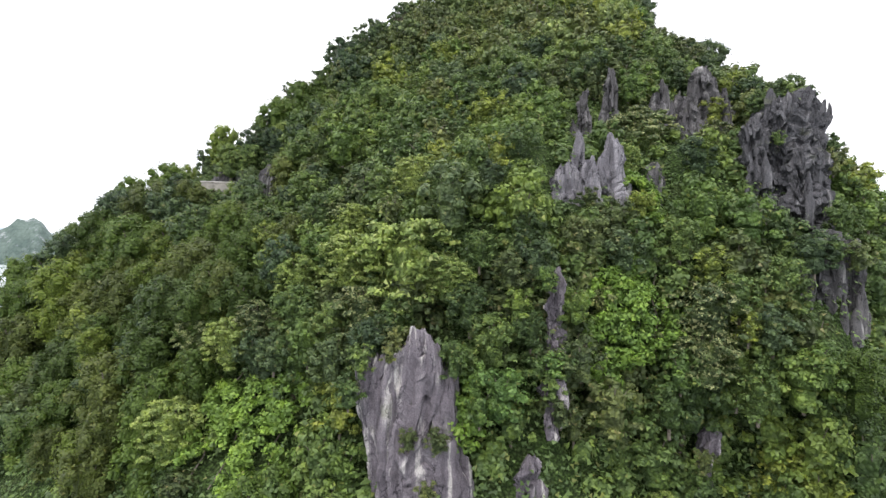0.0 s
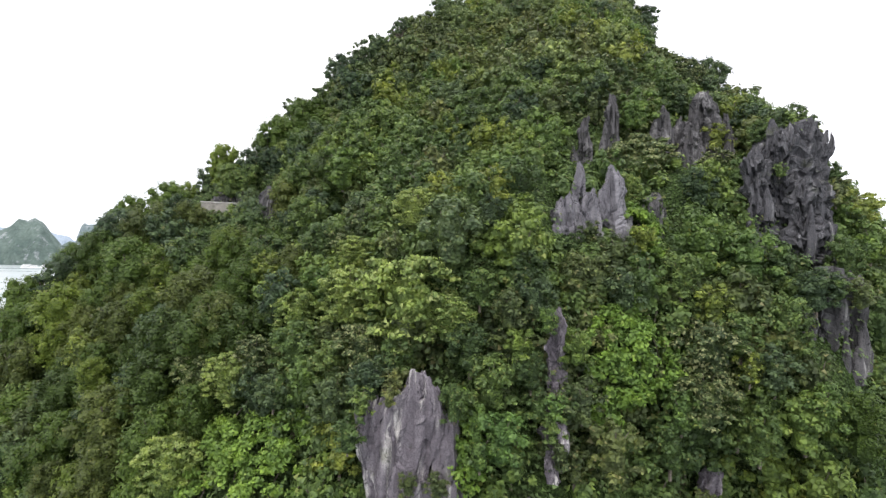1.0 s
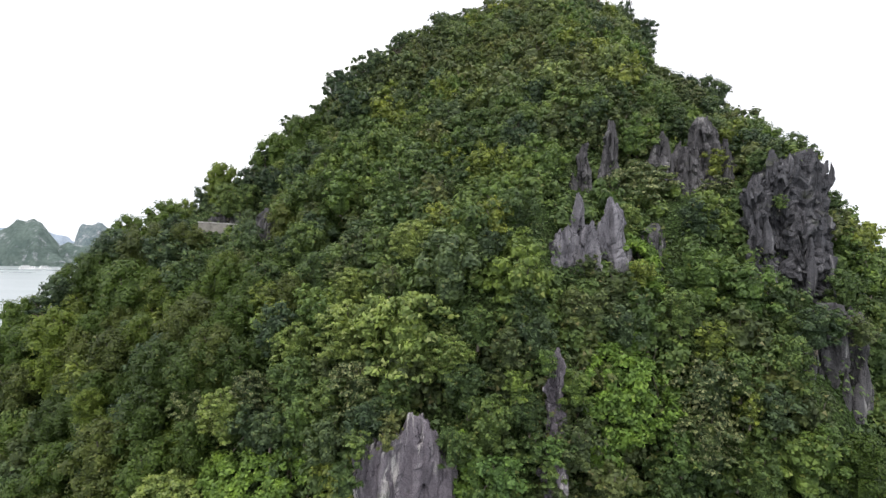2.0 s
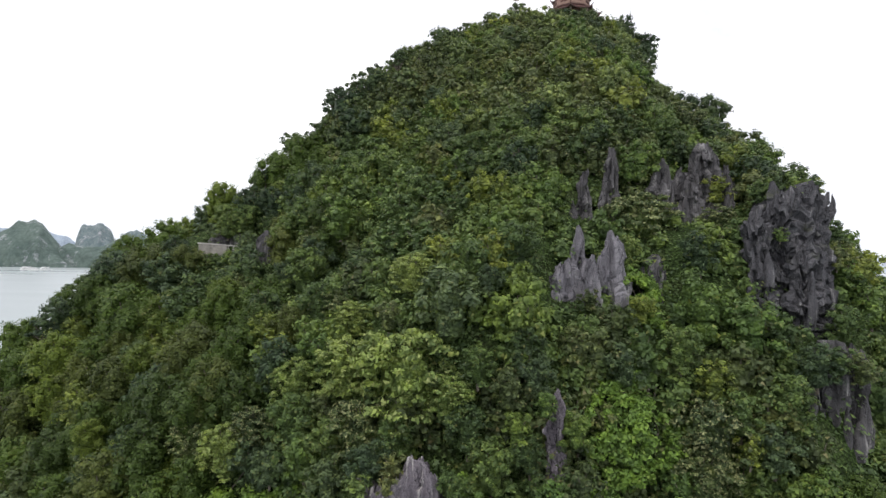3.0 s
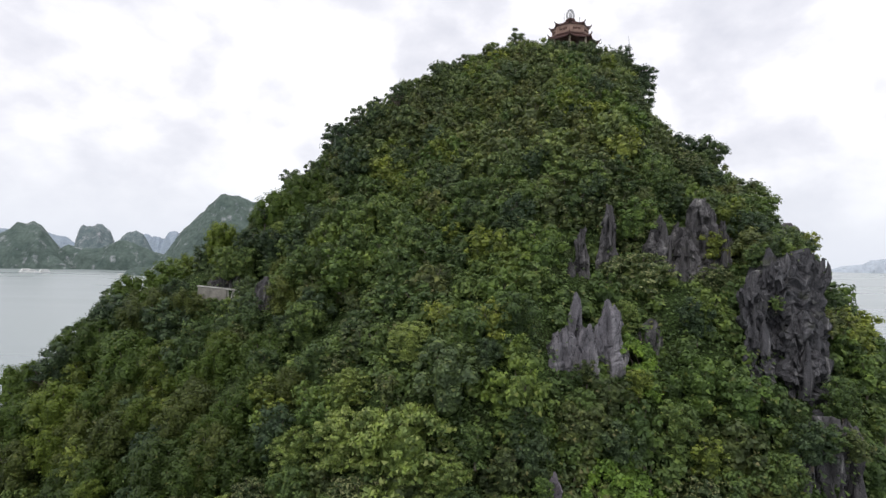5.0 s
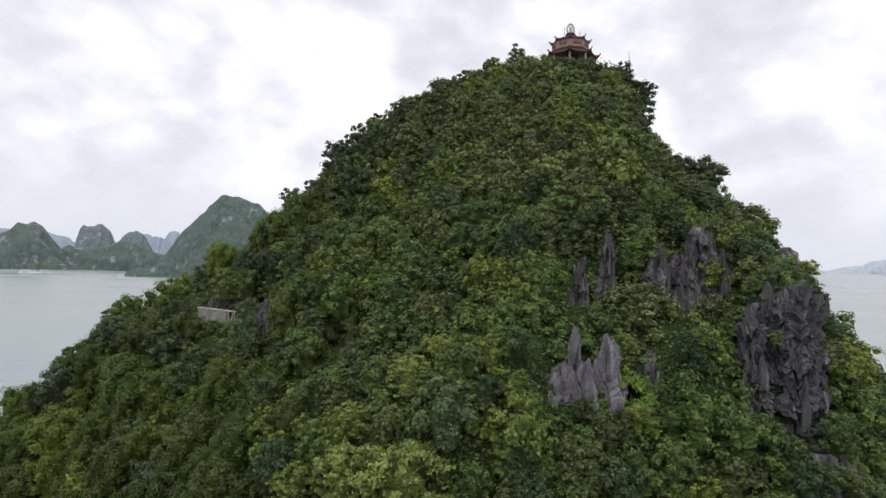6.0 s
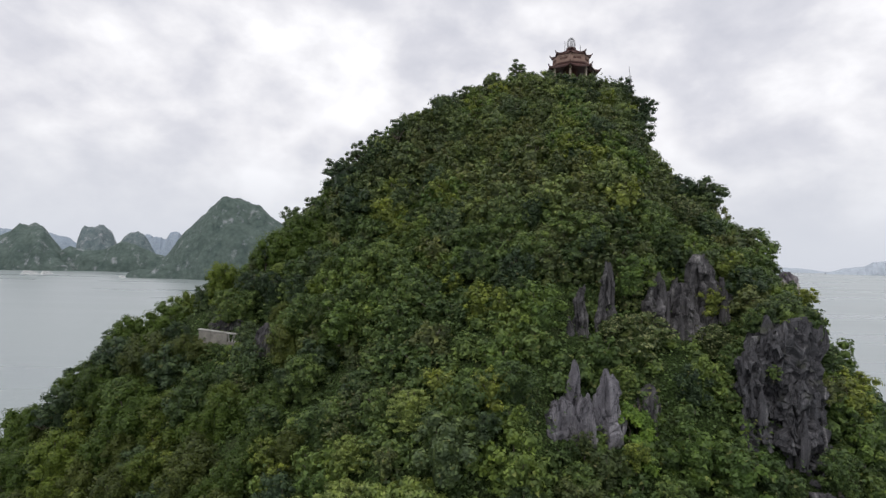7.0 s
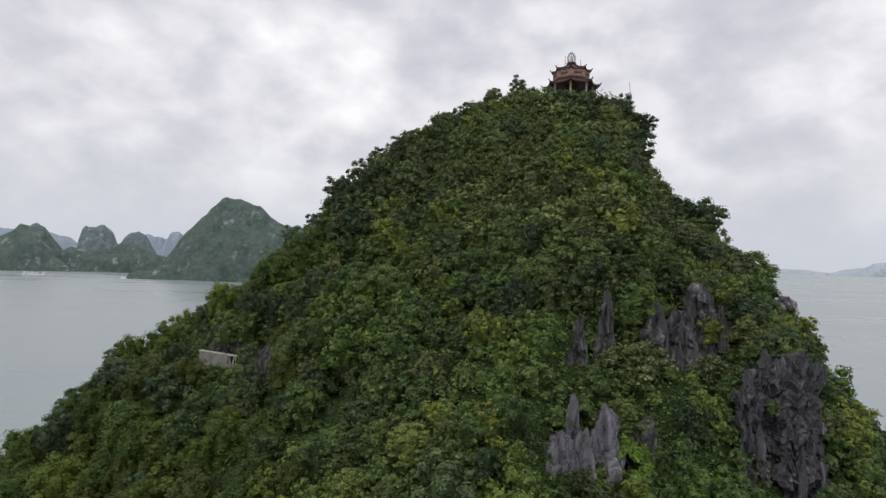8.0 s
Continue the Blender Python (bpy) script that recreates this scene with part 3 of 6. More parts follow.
for s in range(3):
    proto("soft", "soft_crowned_tree", "puff", LEAF_SOFT, 2.5 + 0.2 * s, 4.8, 20, 17, 0.165, "dull green tree with soft rounded crown of fine leaves", "tree", 900 + s, stray=0.2)
    proto("softy", "soft_crowned_tree", "puff", LEAF_SOFT_YELLOW, 2.4 + 0.2 * s, 4.8, 20, 17, 0.165, "yellow-green tree with soft rounded crown of fine leaves", "tree", 920 + s, stray=0.2)
    proto("softb", "soft_crowned_tree", "puff", LEAF_SOFT_BROWN, 2.5 + 0.2 * s, 4.8, 20, 17, 0.165, "olive-brown tree with soft rounded crown of fine leaves", "tree", 940 + s, stray=0.2)
    proto("fresh", "fresh_green_shrub", "round", LEAF_FRESH, 1.5 + 0.15 * s, 2.0, 15, 20, 0.21, "fresh light green shrub beside bare rock", "shrub", 640 + s)
    proto("gold", "yellow_green_tree", "round", LEAF_GOLD, 1.5 + 0.1 * s, 2.4, 15, 18, 0.21, "small tree with light yellow-green foliage", "tree", 960 + s)
for s in range(3):
    proto("pale", "pale_leaved_tree", "tier", LEAF_PALE, 2.9, 3.4, 84, 42, 0.19, "tree with pale cream-green leaves in flat layers", "tree", 500 + s, droop=0.5, core=0.65)
for s in range(2):
    proto("speck", "speckled_tree", "tier", LEAF_SPECK, 2.9, 3.2, 74, 36, 0.19, "dark green tree speckled with pale leaf undersides", "tree", 550 + s, droop=0.3, core=0.7)
for s in range(3):
    proto("airy", "ridge_tree", "airy", LEAF_DARK, 2.2, 4.0, 27, 46, 0.19, "slender ridge tree with open crown and bare limbs", "tree", 700 + s, core=0.5)

proto("slender", "slender_tree", "tier", LEAF, 2.4, 3.8, 16, 30, 0.24, "slender green tree leaning over the hillside path", "tree", 812, core=0.55)
proto("yellow", "yellow_bush", "round", LEAF_YELLOW, 1.2, 1.7, 9, 34, 0.18, "small bush with bright yellow leaves", "shrub", 990)

USED = {}


def plant(key, which, at, turn, scale, lean=(0.0, 0.0), stretch=1.0):
    """Stand one tree at a place. The first of each kind is moved, the others are copies."""
    ob = PROTO[key][which % len(PROTO[key])]
    m = pose(*at, lean[0], lean[1], turn)
    first = ob.name not in USED
    made = ob if first else copy_thing(ob, m)
    USED[ob.name] = True
    if first:
        made.matrix_basis = m
    made.scale = (scale, scale, scale * stretch)
    return made


# ---- limestone ----
def karst_rock(name, seed, levels, deep, flute=0.16, rough=0.10, ledges=0.0, waves=2.6, around=60, step=0.16, blocks=0.3, block_z=0.2, square=1.0, jag=0.0, layers=0.0, cells=1.25, mat=LIMESTONE):
    """Bare limestone from its outline, (height, left, right) from foot to tip: upright flutes, sharp ribs, broken ledges."""
    o = Vector((seed * 3.71, seed * 1.93, seed * 0.77))
    zs, ls, rs = zip(*levels)
    rows = max(14, min(150, int(zs[-1] / step)))
    verts, faces = [], []
    for j in range(rows + 1):
        z = zs[-1] * (j / rows)
        left, right = float(np.interp(z, zs, ls)), float(np.interp(z, zs, rs))
        mid, half = (left + right) / 2, max(0.03, (right - left) / 2)
        thick = min(deep / 2, half * 0.95 + 0.05)
        for i in range(around):
            a = 2 * math.pi * i / around
            c, s = math.cos(a), math.sin(a)
            x, y = half * math.copysign(abs(c) ** square, c), thick * math.copysign(abs(s) ** min(1.1, square), s)
            rib = 0.5 - 2.4 * abs(noise.noise(Vector((x * waves, y * waves, z * 0.22)) + o))
            fine = 0.5 - 2.4 * abs(noise.noise(Vector((x * waves * 2.7, y * waves * 2.7, z * 0.5)) - o))
            crag = noise.fractal(Vector((x * 1.3, y * 1.3, z * 1.1)) + o, 0.8, 2.2, 4)
            near, spots = noise.voronoi(Vector((x * cells, y * cells, z * block_z)) + o)
            block = noise.cell(spots[0] * 13.7) - 0.5 - 0.35 * max(0.0, 1 - (near[1] - near[0]) / 0.10)
            cut = blocks * block + ledges * (0.5 - 3 * abs(noise.noise(Vector((x * 0.7, y * 0.7, z * 1.9 + 0.5 * x)) + o)))
            if layers:
                bed = z * 2.1 + 0.7 * noise.noise(Vector((x * 0.8, y * 0.8, z * 0.6)) - o)
                cut += layers * (noise.cell(Vector((math.floor(bed), math.floor(x * 1.1 + 0.3 * math.floor(bed)), seed))) - 0.5) - 0.6 * layers * max(0.0, 1 - abs(bed % 1.0 - 0.04) / 0.12)
            slack = min(1.0, (half / 0.7) ** 1.4)
            push = (flute * rib + 0.45 * flute * fine + rough * crag + cut) * slack
            sway = 0.10 * noise.noise(Vector((0.0, 0.0, z * 0.8)) + o)
            crest = (z / zs[-1]) ** 2.5 * jag * (noise.cell(Vector((x * 2.3 + 0.5 * seed, y * 1.7, seed))) + 0.4 * noise.cell(Vector((x * 5.1, y * 4.0, seed))))
            verts.append((mid + x + c * push + sway, y + s * push, z - crest + 0.22 * slack * noise.noise(Vector((x * 2.2, y * 2.2, 3.0)) + o)))
    for j in range(rows):
        for i in range(around):
            k = (i + 1) % around
            faces.append((j * around + i, j * around + k, (j + 1) * around + k, (j + 1) * around + i))
    faces.append(tuple(range(around - 1, -1, -1)))
    faces.append(tuple(rows * around + i for i in range(around)))
    return mesh_of(name, verts, faces, mat)


def rock_group(name, label, slabs, ribs, **kw):
    """One mass of rock made of several slabs."""
    root = tagged(new(name), label, "rock")
    root.location = slabs[0][1]
    for seed, at, deep, levels in slabs:
        ob = put("slab", karst_rock("slab", seed, levels, deep, **kw), root)
        ob.location = Vector(at) - Vector(slabs[0][1])
    # thin ribs that stand out from the face
    r = random.Random(slabs[0][0])
    for i in range(ribs):
        seed, at, deep, levels = r.choice(slabs)
        zs, ls, rs = zip(*levels)
        tip = zs[-1] * (1 - 0.62 * r.random() ** 1.3)
        tall, wide = r.uniform(1.2, 3.6), r.uniform(0.16, 0.48)
        left, right = float(np.interp(tip - 0.5, zs, ls)), float(np.interp(tip - 0.5, zs, rs))
        u = r.uniform(0.06, 0.94)
        x = left + u * (right - left)
        y = -min(deep / 2, (right - left) / 2) * math.sqrt(max(0.05, 1 - (2 * u - 1) ** 2)) * r.uniform(0.7, 1.0)
        shape = [(0, -wide, wide * 0.9), (tall * 0.4, -wide * 0.9, wide), (tall * 0.75, -wide * 0.6, wide * 0.5), (tall * 0.93, -wide * 0.3, wide * 0.2), (tall, -0.04, 0.04)]
        ob = put("rib", karst_rock("rib", 100 + 7 * seed + i, shape, wide * 2.2, flute=0.08, rough=0.08, around=22, step=0.2, mat=kw.get("mat", LIMESTONE)), root)
        ob.location = Vector(at) + Vector((x, y, tip - tall)) - Vector(slabs[0][1])
    return root


def pinnacle(slab, label="grey fluted limestone pinnacle among the shrubs", name="limestone_pinnacle", **kw):
    seed, at, deep, levels = slab
    ob = new(name, karst_rock(name, seed, levels, deep, **kw))
    ob.location = at
    return tagged(ob, label, "rock")


# blades half way up, and the higher ones
rock_group("limestone_pinnacles", "cluster of pale grey limestone blades rising from the shrubs", [
    (1, (8.6, 36.2, 28.3), 0.9, [(0.0, -1.0, 0.8), (1.6, -0.8, 0.7), (2.9, -0.5, 0.5), (4.0, -0.5, 0.5), (5.0, -0.3, 0.4), (5.5, -0.2, 0.3), (5.9, -0.1, 0.1)]),
    (2, (10.5, 35.2, 29.3), 1.2, [(0.0, -0.5, 0.8), (1.0, -0.8, 1.1), (1.6, -1.0, 1.3), (2.3, -1.1, 1.25), (3.0, -1.05, 1.0), (3.8, -0.8, 0.55), (4.4, -0.5, 0.1), (4.7, -0.3, -0.1)]),
    (3, (9.0, 35.0, 28.9), 1.0, [(0.0, -0.7, 0.9), (1.6, -0.7, 0.8), (2.8, -0.6, 0.6), (3.3, -0.3, 0.5), (3.6, -0.2, 0.0)]),
    (4, (7.7, 35.4, 27.8), 1.3, [(0.0, -1.2, 1.5), (1.8, -1.1, 1.3), (3.1, -0.95, 1.0), (3.9, -0.7, 0.6), (4.3, -0.3, 0.2)]),
    (5, (11.2, 35.5, 26.2), 1.1, [(0.0, -0.7, 0.7), (2.0, -0.6, 0.6), (3.6, -0.45, 0.4), (4.5, -0.35, 0.3), (5.1, -0.2, 0.1)]),
], 0, flute=0.10, rough=0.10, waves=2.6, blocks=0.30, block_z=0.35, around=64, step=0.13, square=0.65, jag=0.30, layers=0.05, mat=LIMESTONE_PALE)
rock_group("limestone_pinnacles", "pair of tall dark grey limestone blades", [
    (7, (10.4, 42.3, 33.2), 1.7, [(0.0, -1.1, 0.9), (1.7, -0.9, 0.8), (3.7, -0.65, 0.65), (4.9, -0.4, 0.5), (5.5, -0.15, 0.25)]),
    (8, (9.6, 41.9, 33.0), 1.2, [(0.0, -0.7, 0.7), (1.4, -0.6, 0.5), (2.7, -0.4, 0.3), (3.5, -0.2, 0.0)]),
    (9, (12.2, 42.5, 33.2), 1.8, [(0.0, -1.3, 1.0), (2.0, -1.1, 1.1), (4.0, -0.8, 1.1), (5.6, -0.45, 1.0), (6.4, -0.1, 0.8), (6.9, 0.1, 0.5)]),
], 2, flute=0.14, rough=0.16, waves=2.4, blocks=0.36, block_z=0.35, around=64, step=0.14, square=0.75, jag=0.6, layers=0.12, mat=LIMESTONE_DARK)
rock_group("limestone_pinnacles", "fluted grey limestone outcrop under the shrubs", [
    (10, (16.3, 42.8, 33.2), 2.0, [(0.0, -1.3, 1.5), (2.5, -1.1, 1.3), (4.5, -0.8, 1.0), (5.7, -0.4, 0.6), (6.3, 0.0, 0.3)]),
    (11, (18.3, 42.6, 33.2), 2.0, [(0.0, -1.3, 1.7), (2.2, -1.2, 1.5), (3.8, -0.8, 1.1), (5.0, -0.2, 0.4)]),
], 4, flute=0.14, rough=0.16, waves=2.4, blocks=0.36, block_z=0.35, around=64, step=0.14, square=0.75, jag=0.6, layers=0.12, mat=LIMESTONE_DARK)
rock_group("limestone_pinnacles", "grey limestone outcrop with broken top", [
    (12, (20.1, 44.2, 33.4), 2.2, [(0.0, -1.5, 1.7), (4.0, -1.3, 1.6), (5.6, -1.1, 1.3), (6.8, -0.8, 0.9), (7.6, -0.4, 0.5)]),
    (13, (21.6, 44.0, 34.0), 1.6, [(0.0, -1.1, 1.4), (3.0, -0.9, 1.2), (4.4, -0.6, 0.8), (5.2, -0.1, 0.3)]),
    (23, (18.6, 44.2, 33.2), 1.6, [(0.0, -2.6, 2.6), (3.0, -2.3, 2.3), (4.8, -1.5, 1.7), (5.8, -0.5, 0.9)]),
], 4, flute=0.14, rough=0.16, waves=2.4, blocks=0.36, block_z=0.35, around=64, step=0.14, square=0.75, jag=0.6, layers=0.12, mat=LIMESTONE_DARK)
# narrow ribs and low outcrops
RIBS = [
    (16, (5.7, 28.7, 19.2), 0.9, [(0.0, -0.8, 0.8), (1.6, -0.75, 0.75), (3.2, -0.7, 0.75), (4.4, -0.85, 0.7), (5.3, -0.7, 0.7), (5.9, -0.4, 0.6), (6.3, -0.1, 0.4)]),
    (17, (5.6, 27.6, 17.4), 0.9, [(0.0, -0.7, 0.6), (1.4, -0.65, 0.6), (2.4, -0.5, 0.55), (3.0, -0.2, 0.3)]),
    (18, (4.5, 27.5, 12.1), 1.0, [(0.0, -1.0, 0.9), (1.9, -1.0, 0.7), (3.0, -0.8, 0.8), (4.1, -0.5, 0.6), (4.6, -0.3, 0.2)]),
    (19, (14.4, 30.6, 12.3), 1.0, [(0.0, -1.0, 0.6), (2.1, -0.8, 0.5), (3.3, -0.6, 0.7), (4.6, -0.3, 0.6), (5.1, -0.1, 0.3)]),
]
for slab, label in zip(RIBS, ("narrow grey limestone rib between green vines", "small grey limestone rib under the vines", "brownish limestone outcrop low on the slope", "brownish limestone outcrop low on the slope")):
    pinnacle(slab, label, "limestone_rib", square=0.7, jag=0.2, rough=0.24, layers=0.12, blocks=0.4, block_z=0.6)
pinnacle((14, (31.0, 51.0, 36.4), 1.8, [(0, -1.2, 1.2), (2.0, -1.1, 1.0), (3.2, -0.8, 0.8), (3.8, -0.3, 0.4)]), "dark limestone knob on the skyline of the slope", "limestone_outcrop")
pinnacle((15, (-16.2, 52.0, 31.3), 1.6, [(0, -1.1, 1.0), (1.6, -1.0, 0.9), (2.5, -0.5, 0.8), (3.1, -0.1, 0.4)]), "weathered grey boulder beside the hillside path", "boulder", mat=LIMESTONE_DARK)
# dark rock overhang, also standing for the shade of the hollow behind the path
pinnacle((21, (-21.3, 57.3, 32.2), 1.6, [(0, -2.2, 2.4), (1.2, -2.1, 2.2), (2.0, -1.6, 1.8), (2.6, -0.6, 0.9)]), "dark rock overhang behind the hillside path, filling a shaded hollow", "limestone_outcrop", mat=LIMESTONE_DARK)
# added dark rock in place of the deep shade of a hollow
pinnacle((22, (13.9, 37.4, 27.5), 1.6, [(0, -1.2, 1.2), (3.0, -1.1, 1.0), (4.6, -0.8, 0.6), (5.2, -0.2, 0.2)]), "dark rock added to stand for the shade of a hollow", "limestone_outcrop", mat=LIMESTONE_DARK)
rock_group("limestone_cliff", "tall violet-grey limestone cliff face with pale streaks and cracks", [
    (31, (-1.3, 27.5, 8.10), 1.5, [(0.0, -1.3, 1.0), (6.5, -1.4, 0.7), (9.2, -1.6, 0.7), (10.4, -1.5, 1.1), (11.4, -1.5, 1.5), (12.4, -1.3, 1.5), (13.3, -0.9, 1.35), (13.9, -0.5, 1.1), (14.2, -0.2, 0.8), (14.4, 0.0, 0.4)]),
    (32, (-3.0, 28.0, 7.90), 1.3, [(0.0, 0.2, 1.3), (6.0, -0.1, 1.1), (9.6, -0.5, 0.9), (11.2, -0.9, 0.8), (12.4, -0.9, 0.6), (13.0, -0.5, 0.3)]),
    (33, (-2.7, 27.6, 8.10), 1.3, [(0.0, 0.0, 1.0), (6.5, -0.2, 0.9), (9.4, -0.6, 0.9), (11.5, -0.7, 0.8), (12.5, -0.6, 0.7), (12.9, -0.4, 0.5)]),
    (34, (0.5, 27.7, 8.20), 1.5, [(0.0, -1.3, 1.4), (8.3, -1.2, 1.1), (9.6, -0.9, 1.1), (10.6, -0.5, 1.0), (11.8, -0.4, 0.75), (12.7, -0.3, 0.3)]),
    (35, (-0.5, 27.2, 8.50), 1.5, [(0.0, -1.9, 2.2), (4.0, -2.0, 2.2), (6.6, -2.1, 2.4), (7.4, -2.1, 1.9), (8.4, -2.1, 1.7), (8.9, -1.8, 1.4)]),
    (36, (-0.9, 28.4, 7.70), 1.4, [(0.0, -1.9, 3.0), (5.5, -2.2, 2.7), (9.7, -3.1, 2.2), (11.1, -3.7, 2.0), (12.6, -3.6, 1.7), (13.0, -3.0, 1.3)]),
], 0, flute=0.05, rough=0.13, waves=2.0, around=84, step=0.09, blocks=0.28, block_z=0.15, square=0.45, jag=0.5)
rock_group("limestone_tower", "dark jagged limestone tower with broken ledges and knife edges", [
    (41, (22.8, 37.0, 22.8), 3.2, [(0.0, -0.5, 3.0), (2.9, -0.7, 2.8), (5.9, -1.9, 2.5), (9.6, -2.6, 2.2), (11.8, -2.9, 1.7), (13.1, -2.3, 1.5), (13.8, -1.9, 1.0), (14.1, -1.4, -0.6)]),
    (42, (24.1, 36.6, 27.9), 1.6, [(0.0, -1.4, 1.0), (3.3, -1.2, 0.8), (6.2, -1.1, 0.2), (7.3, -0.7, 0.4), (7.8, -0.5, 0.6), (8.2, 0.2, 0.7), (8.5, 0.5, 0.7)]),
    (43, (20.1, 36.2, 27.4), 1.8, [(0.0, 0.0, 1.5), (2.6, -0.4, 1.1), (4.7, -0.8, 0.9), (5.8, -1.2, 0.8), (6.7, -1.2, 0.5), (7.3, -0.9, 0.1), (7.7, -0.6, -0.3)]),
    (44, (22.8, 35.4, 22.9), 1.6, [(0.0, -0.8, 1.9), (2.8, -1.0, 1.7), (4.6, -1.3, 1.6), (6.4, -1.7, 1.5), (8.5, -1.6, 1.3), (9.7, -1.3, 0.6), (10.5, -0.9, -0.3)]),
    (46, (24.75, 36.5, 34.6), 0.5, [(0.0, -0.7, 0.0), (0.6, -0.45, 0.25), (1.0, -0.2, 0.35), (1.3, 0.0, 0.35), (1.65, 0.12, 0.25)]),
    (45, (19.6, 35.6, 26.7), 1.0, [(0.0, -0.2, 0.9), (2.2, -0.5, 0.7), (3.9, -0.8, 0.5), (5.3, -0.6, 0.4), (5.9, -0.3, 0.1)]),
], 3, flute=0.09, rough=0.18, ledges=0.0, waves=1.6, around=104, step=0.14, blocks=0.24, block_z=1.5, square=0.6, jag=0.7, layers=0.32, cells=1.9, mat=LIMESTONE_TOWER)
rock_group("limestone_buttress", "streaked limestone buttress below the tower", [
    (51, (21.6, 31.8, 15.1), 1.4, [(0.0, -0.7, 1.4), (3.8, -0.7, 1.2), (6.3, -1.0, 0.9), (8.1, -1.4, 1.0), (10.1, -1.4, 1.0), (11.5, -1.2, 0.9), (11.9, -0.7, 0.2)]),
    (52, (22.9, 31.8, 16.9), 1.1, [(0.0, -0.7, 0.4), (3.8, -0.5, 0.3), (5.7, -0.4, 0.5), (7.6, -0.5, 0.7), (9.4, -0.4, 0.7), (9.9, -0.1, 0.2)]),
], 8, flute=0.20, rough=0.18, ledges=0.06, around=84, step=0.12, blocks=0.4, block_z=0.4, square=0.7, jag=0.9, layers=0.16, mat=LIMESTONE_DARK)
# where trees keep clear of bare rock: centre and reach
BARE_BLADES = [
    ((10.3, 41.0, 35.8), 1.4), ((12.2, 41.2, 37.4), 1.5), ((12.0, 41.0, 35.6), 1.3), ((7.0, 34.4, 30.2), 1.5),
    ((10.2, 34.2, 30.6), 1.3), ((9.2, 34.4, 31.6), 1.8), ((8.6, 35.2, 33.4), 1.5), ((7.5, 34.6, 30.8), 1.2),
    ((10.6, 34.4, 31.8), 1.6), ((11.2, 34.4, 29.8), 0.9), ((10.4, 41.4, 37.4), 1.3), ((12.4, 41.6, 39.6), 1.4),
    ((13.9, 34.8, 30.6), 1.4),
]
BARE_TOWER = [
    ((16.6, 42.2, 37.4), 1.9), ((18.8, 42.0, 36.6), 1.9), ((20.6, 43.0, 38.2), 2.2), ((16.5, 42.6, 39.0), 1.4),
    ((18.6, 42.4, 38.4), 1.3), ((20.0, 44.0, 40.0), 1.7), ((22.3, 35.6, 33.6), 2.4), ((22.6, 35.2, 30.2), 2.2), ((22.5, 34.6, 27.8), 1.5),
    ((24.2, 36.2, 34.5), 1.5), ((20.2, 35.8, 32.4), 1.3),
]
BARE_CLIFF = [
    ((5.6, 28.0, 24.0), 1.2), ((5.5, 28.0, 22.0), 0.8), ((5.6, 27.2, 19.6), 0.8), ((4.4, 27.0, 15.2), 1.3),
    ((14.4, 29.8, 16.0), 1.0), ((-1.2, 27.0, 20.0), 1.9), ((-1.6, 27.0, 17.6), 2.4), ((-0.6, 27.0, 14.6), 2.2),
    ((-3.2, 27.4, 19.0), 1.1), ((22.2, 31.0, 24.4), 1.6), ((22.2, 30.8, 22.0), 1.7), ((22.0, 30.4, 19.4), 1.6),
]
BARE_PATH = [
    ((-22.0, 54.4, 32.9), 1.7), ((-23.5, 56.5, 34.2), 1.8), ((-16.2, 51.2, 34.2), 1.0), ((19.3, 87.0, 70.0), 4.8),
    ((19.8, 81.5, 69.6), 3.2), ((23.4, 83.0, 69.0), 2.6),
]
BARE = BARE_BLADES + BARE_TOWER + BARE_CLIFF + BARE_PATH

# ---- planting ----
CROWN_AT = {"yellow": 1.1, "slender": 2.6, "soft": 3.0, "softy": 3.0, "softb": 3.0, "gold": 1.6, "fresh": 1.3, "speck": 2.1, "broad": 2.9, "shrub": 1.25, "olive": 1.2, "dark": 2.2, "pale": 2.2, "bright": 1.3, "airy": 3.0}
CROWN_AT.update({key + "_far": CROWN_AT[key] for key in ("broad", "shrub", "olive", "dark", "bright")})
STANDING = []


def crown_at(key, which, centre, scale, turn=0.0, stretch=1.0):
    x, y, z = centre
    STANDING.append((Vector(centre), PROTO[key][which % len(PROTO[key])]["wide"] * scale))
    return plant(key, which, (x, y, z - CROWN_AT[key] * scale * stretch), turn, scale, stretch=stretch)


# trees that stand out, by the middle of their crowns
crown_at("soft", 2, (-26.8, 49.3, 26.0), 1.18, 130)
crown_at("softy", 2, (-32.1, 48.1, 22.6), 1.05, 183)
crown_at("gold", 2, (-26.9, 42.9, 20.7), 1.01, 333)
crown_at("softy", 2, (-23.6, 38.7, 19.7), 0.45, 14)
crown_at("softb", 1, (-24.0, 42.3, 22.3), 0.80, 127)
crown_at("softy", 2, (-22.4, 42.9, 23.9), 0.59, 26)
crown_at("softb", 0, (-17.5, 39.0, 24.9), 0.76, 57)
crown_at("soft", 1, (-17.7, 36.5, 22.6), 0.76, 240)
crown_at("soft", 0, (-17.7, 35.1, 19.8), 0.89, 194)
crown_at("soft", 2, (-15.1, 35.0, 22.7), 0.68, 52)
crown_at("softb", 2, (-20.6, 35.4, 17.4), 0.84, 127)
crown_at("softb", 0, (-34.3, 46.2, 18.4), 0.99, 110)
crown_at("soft", 1, (-31.8, 42.8, 15.3), 0.85, 143)
crown_at("soft", 0, (-27.8, 41.4, 17.4), 0.79, 199)
crown_at("soft", 0, (-25.3, 37.8, 15.7), 0.73, 36)
crown_at("softb", 0, (-19.3, 33.1, 15.4), 0.72, 316)
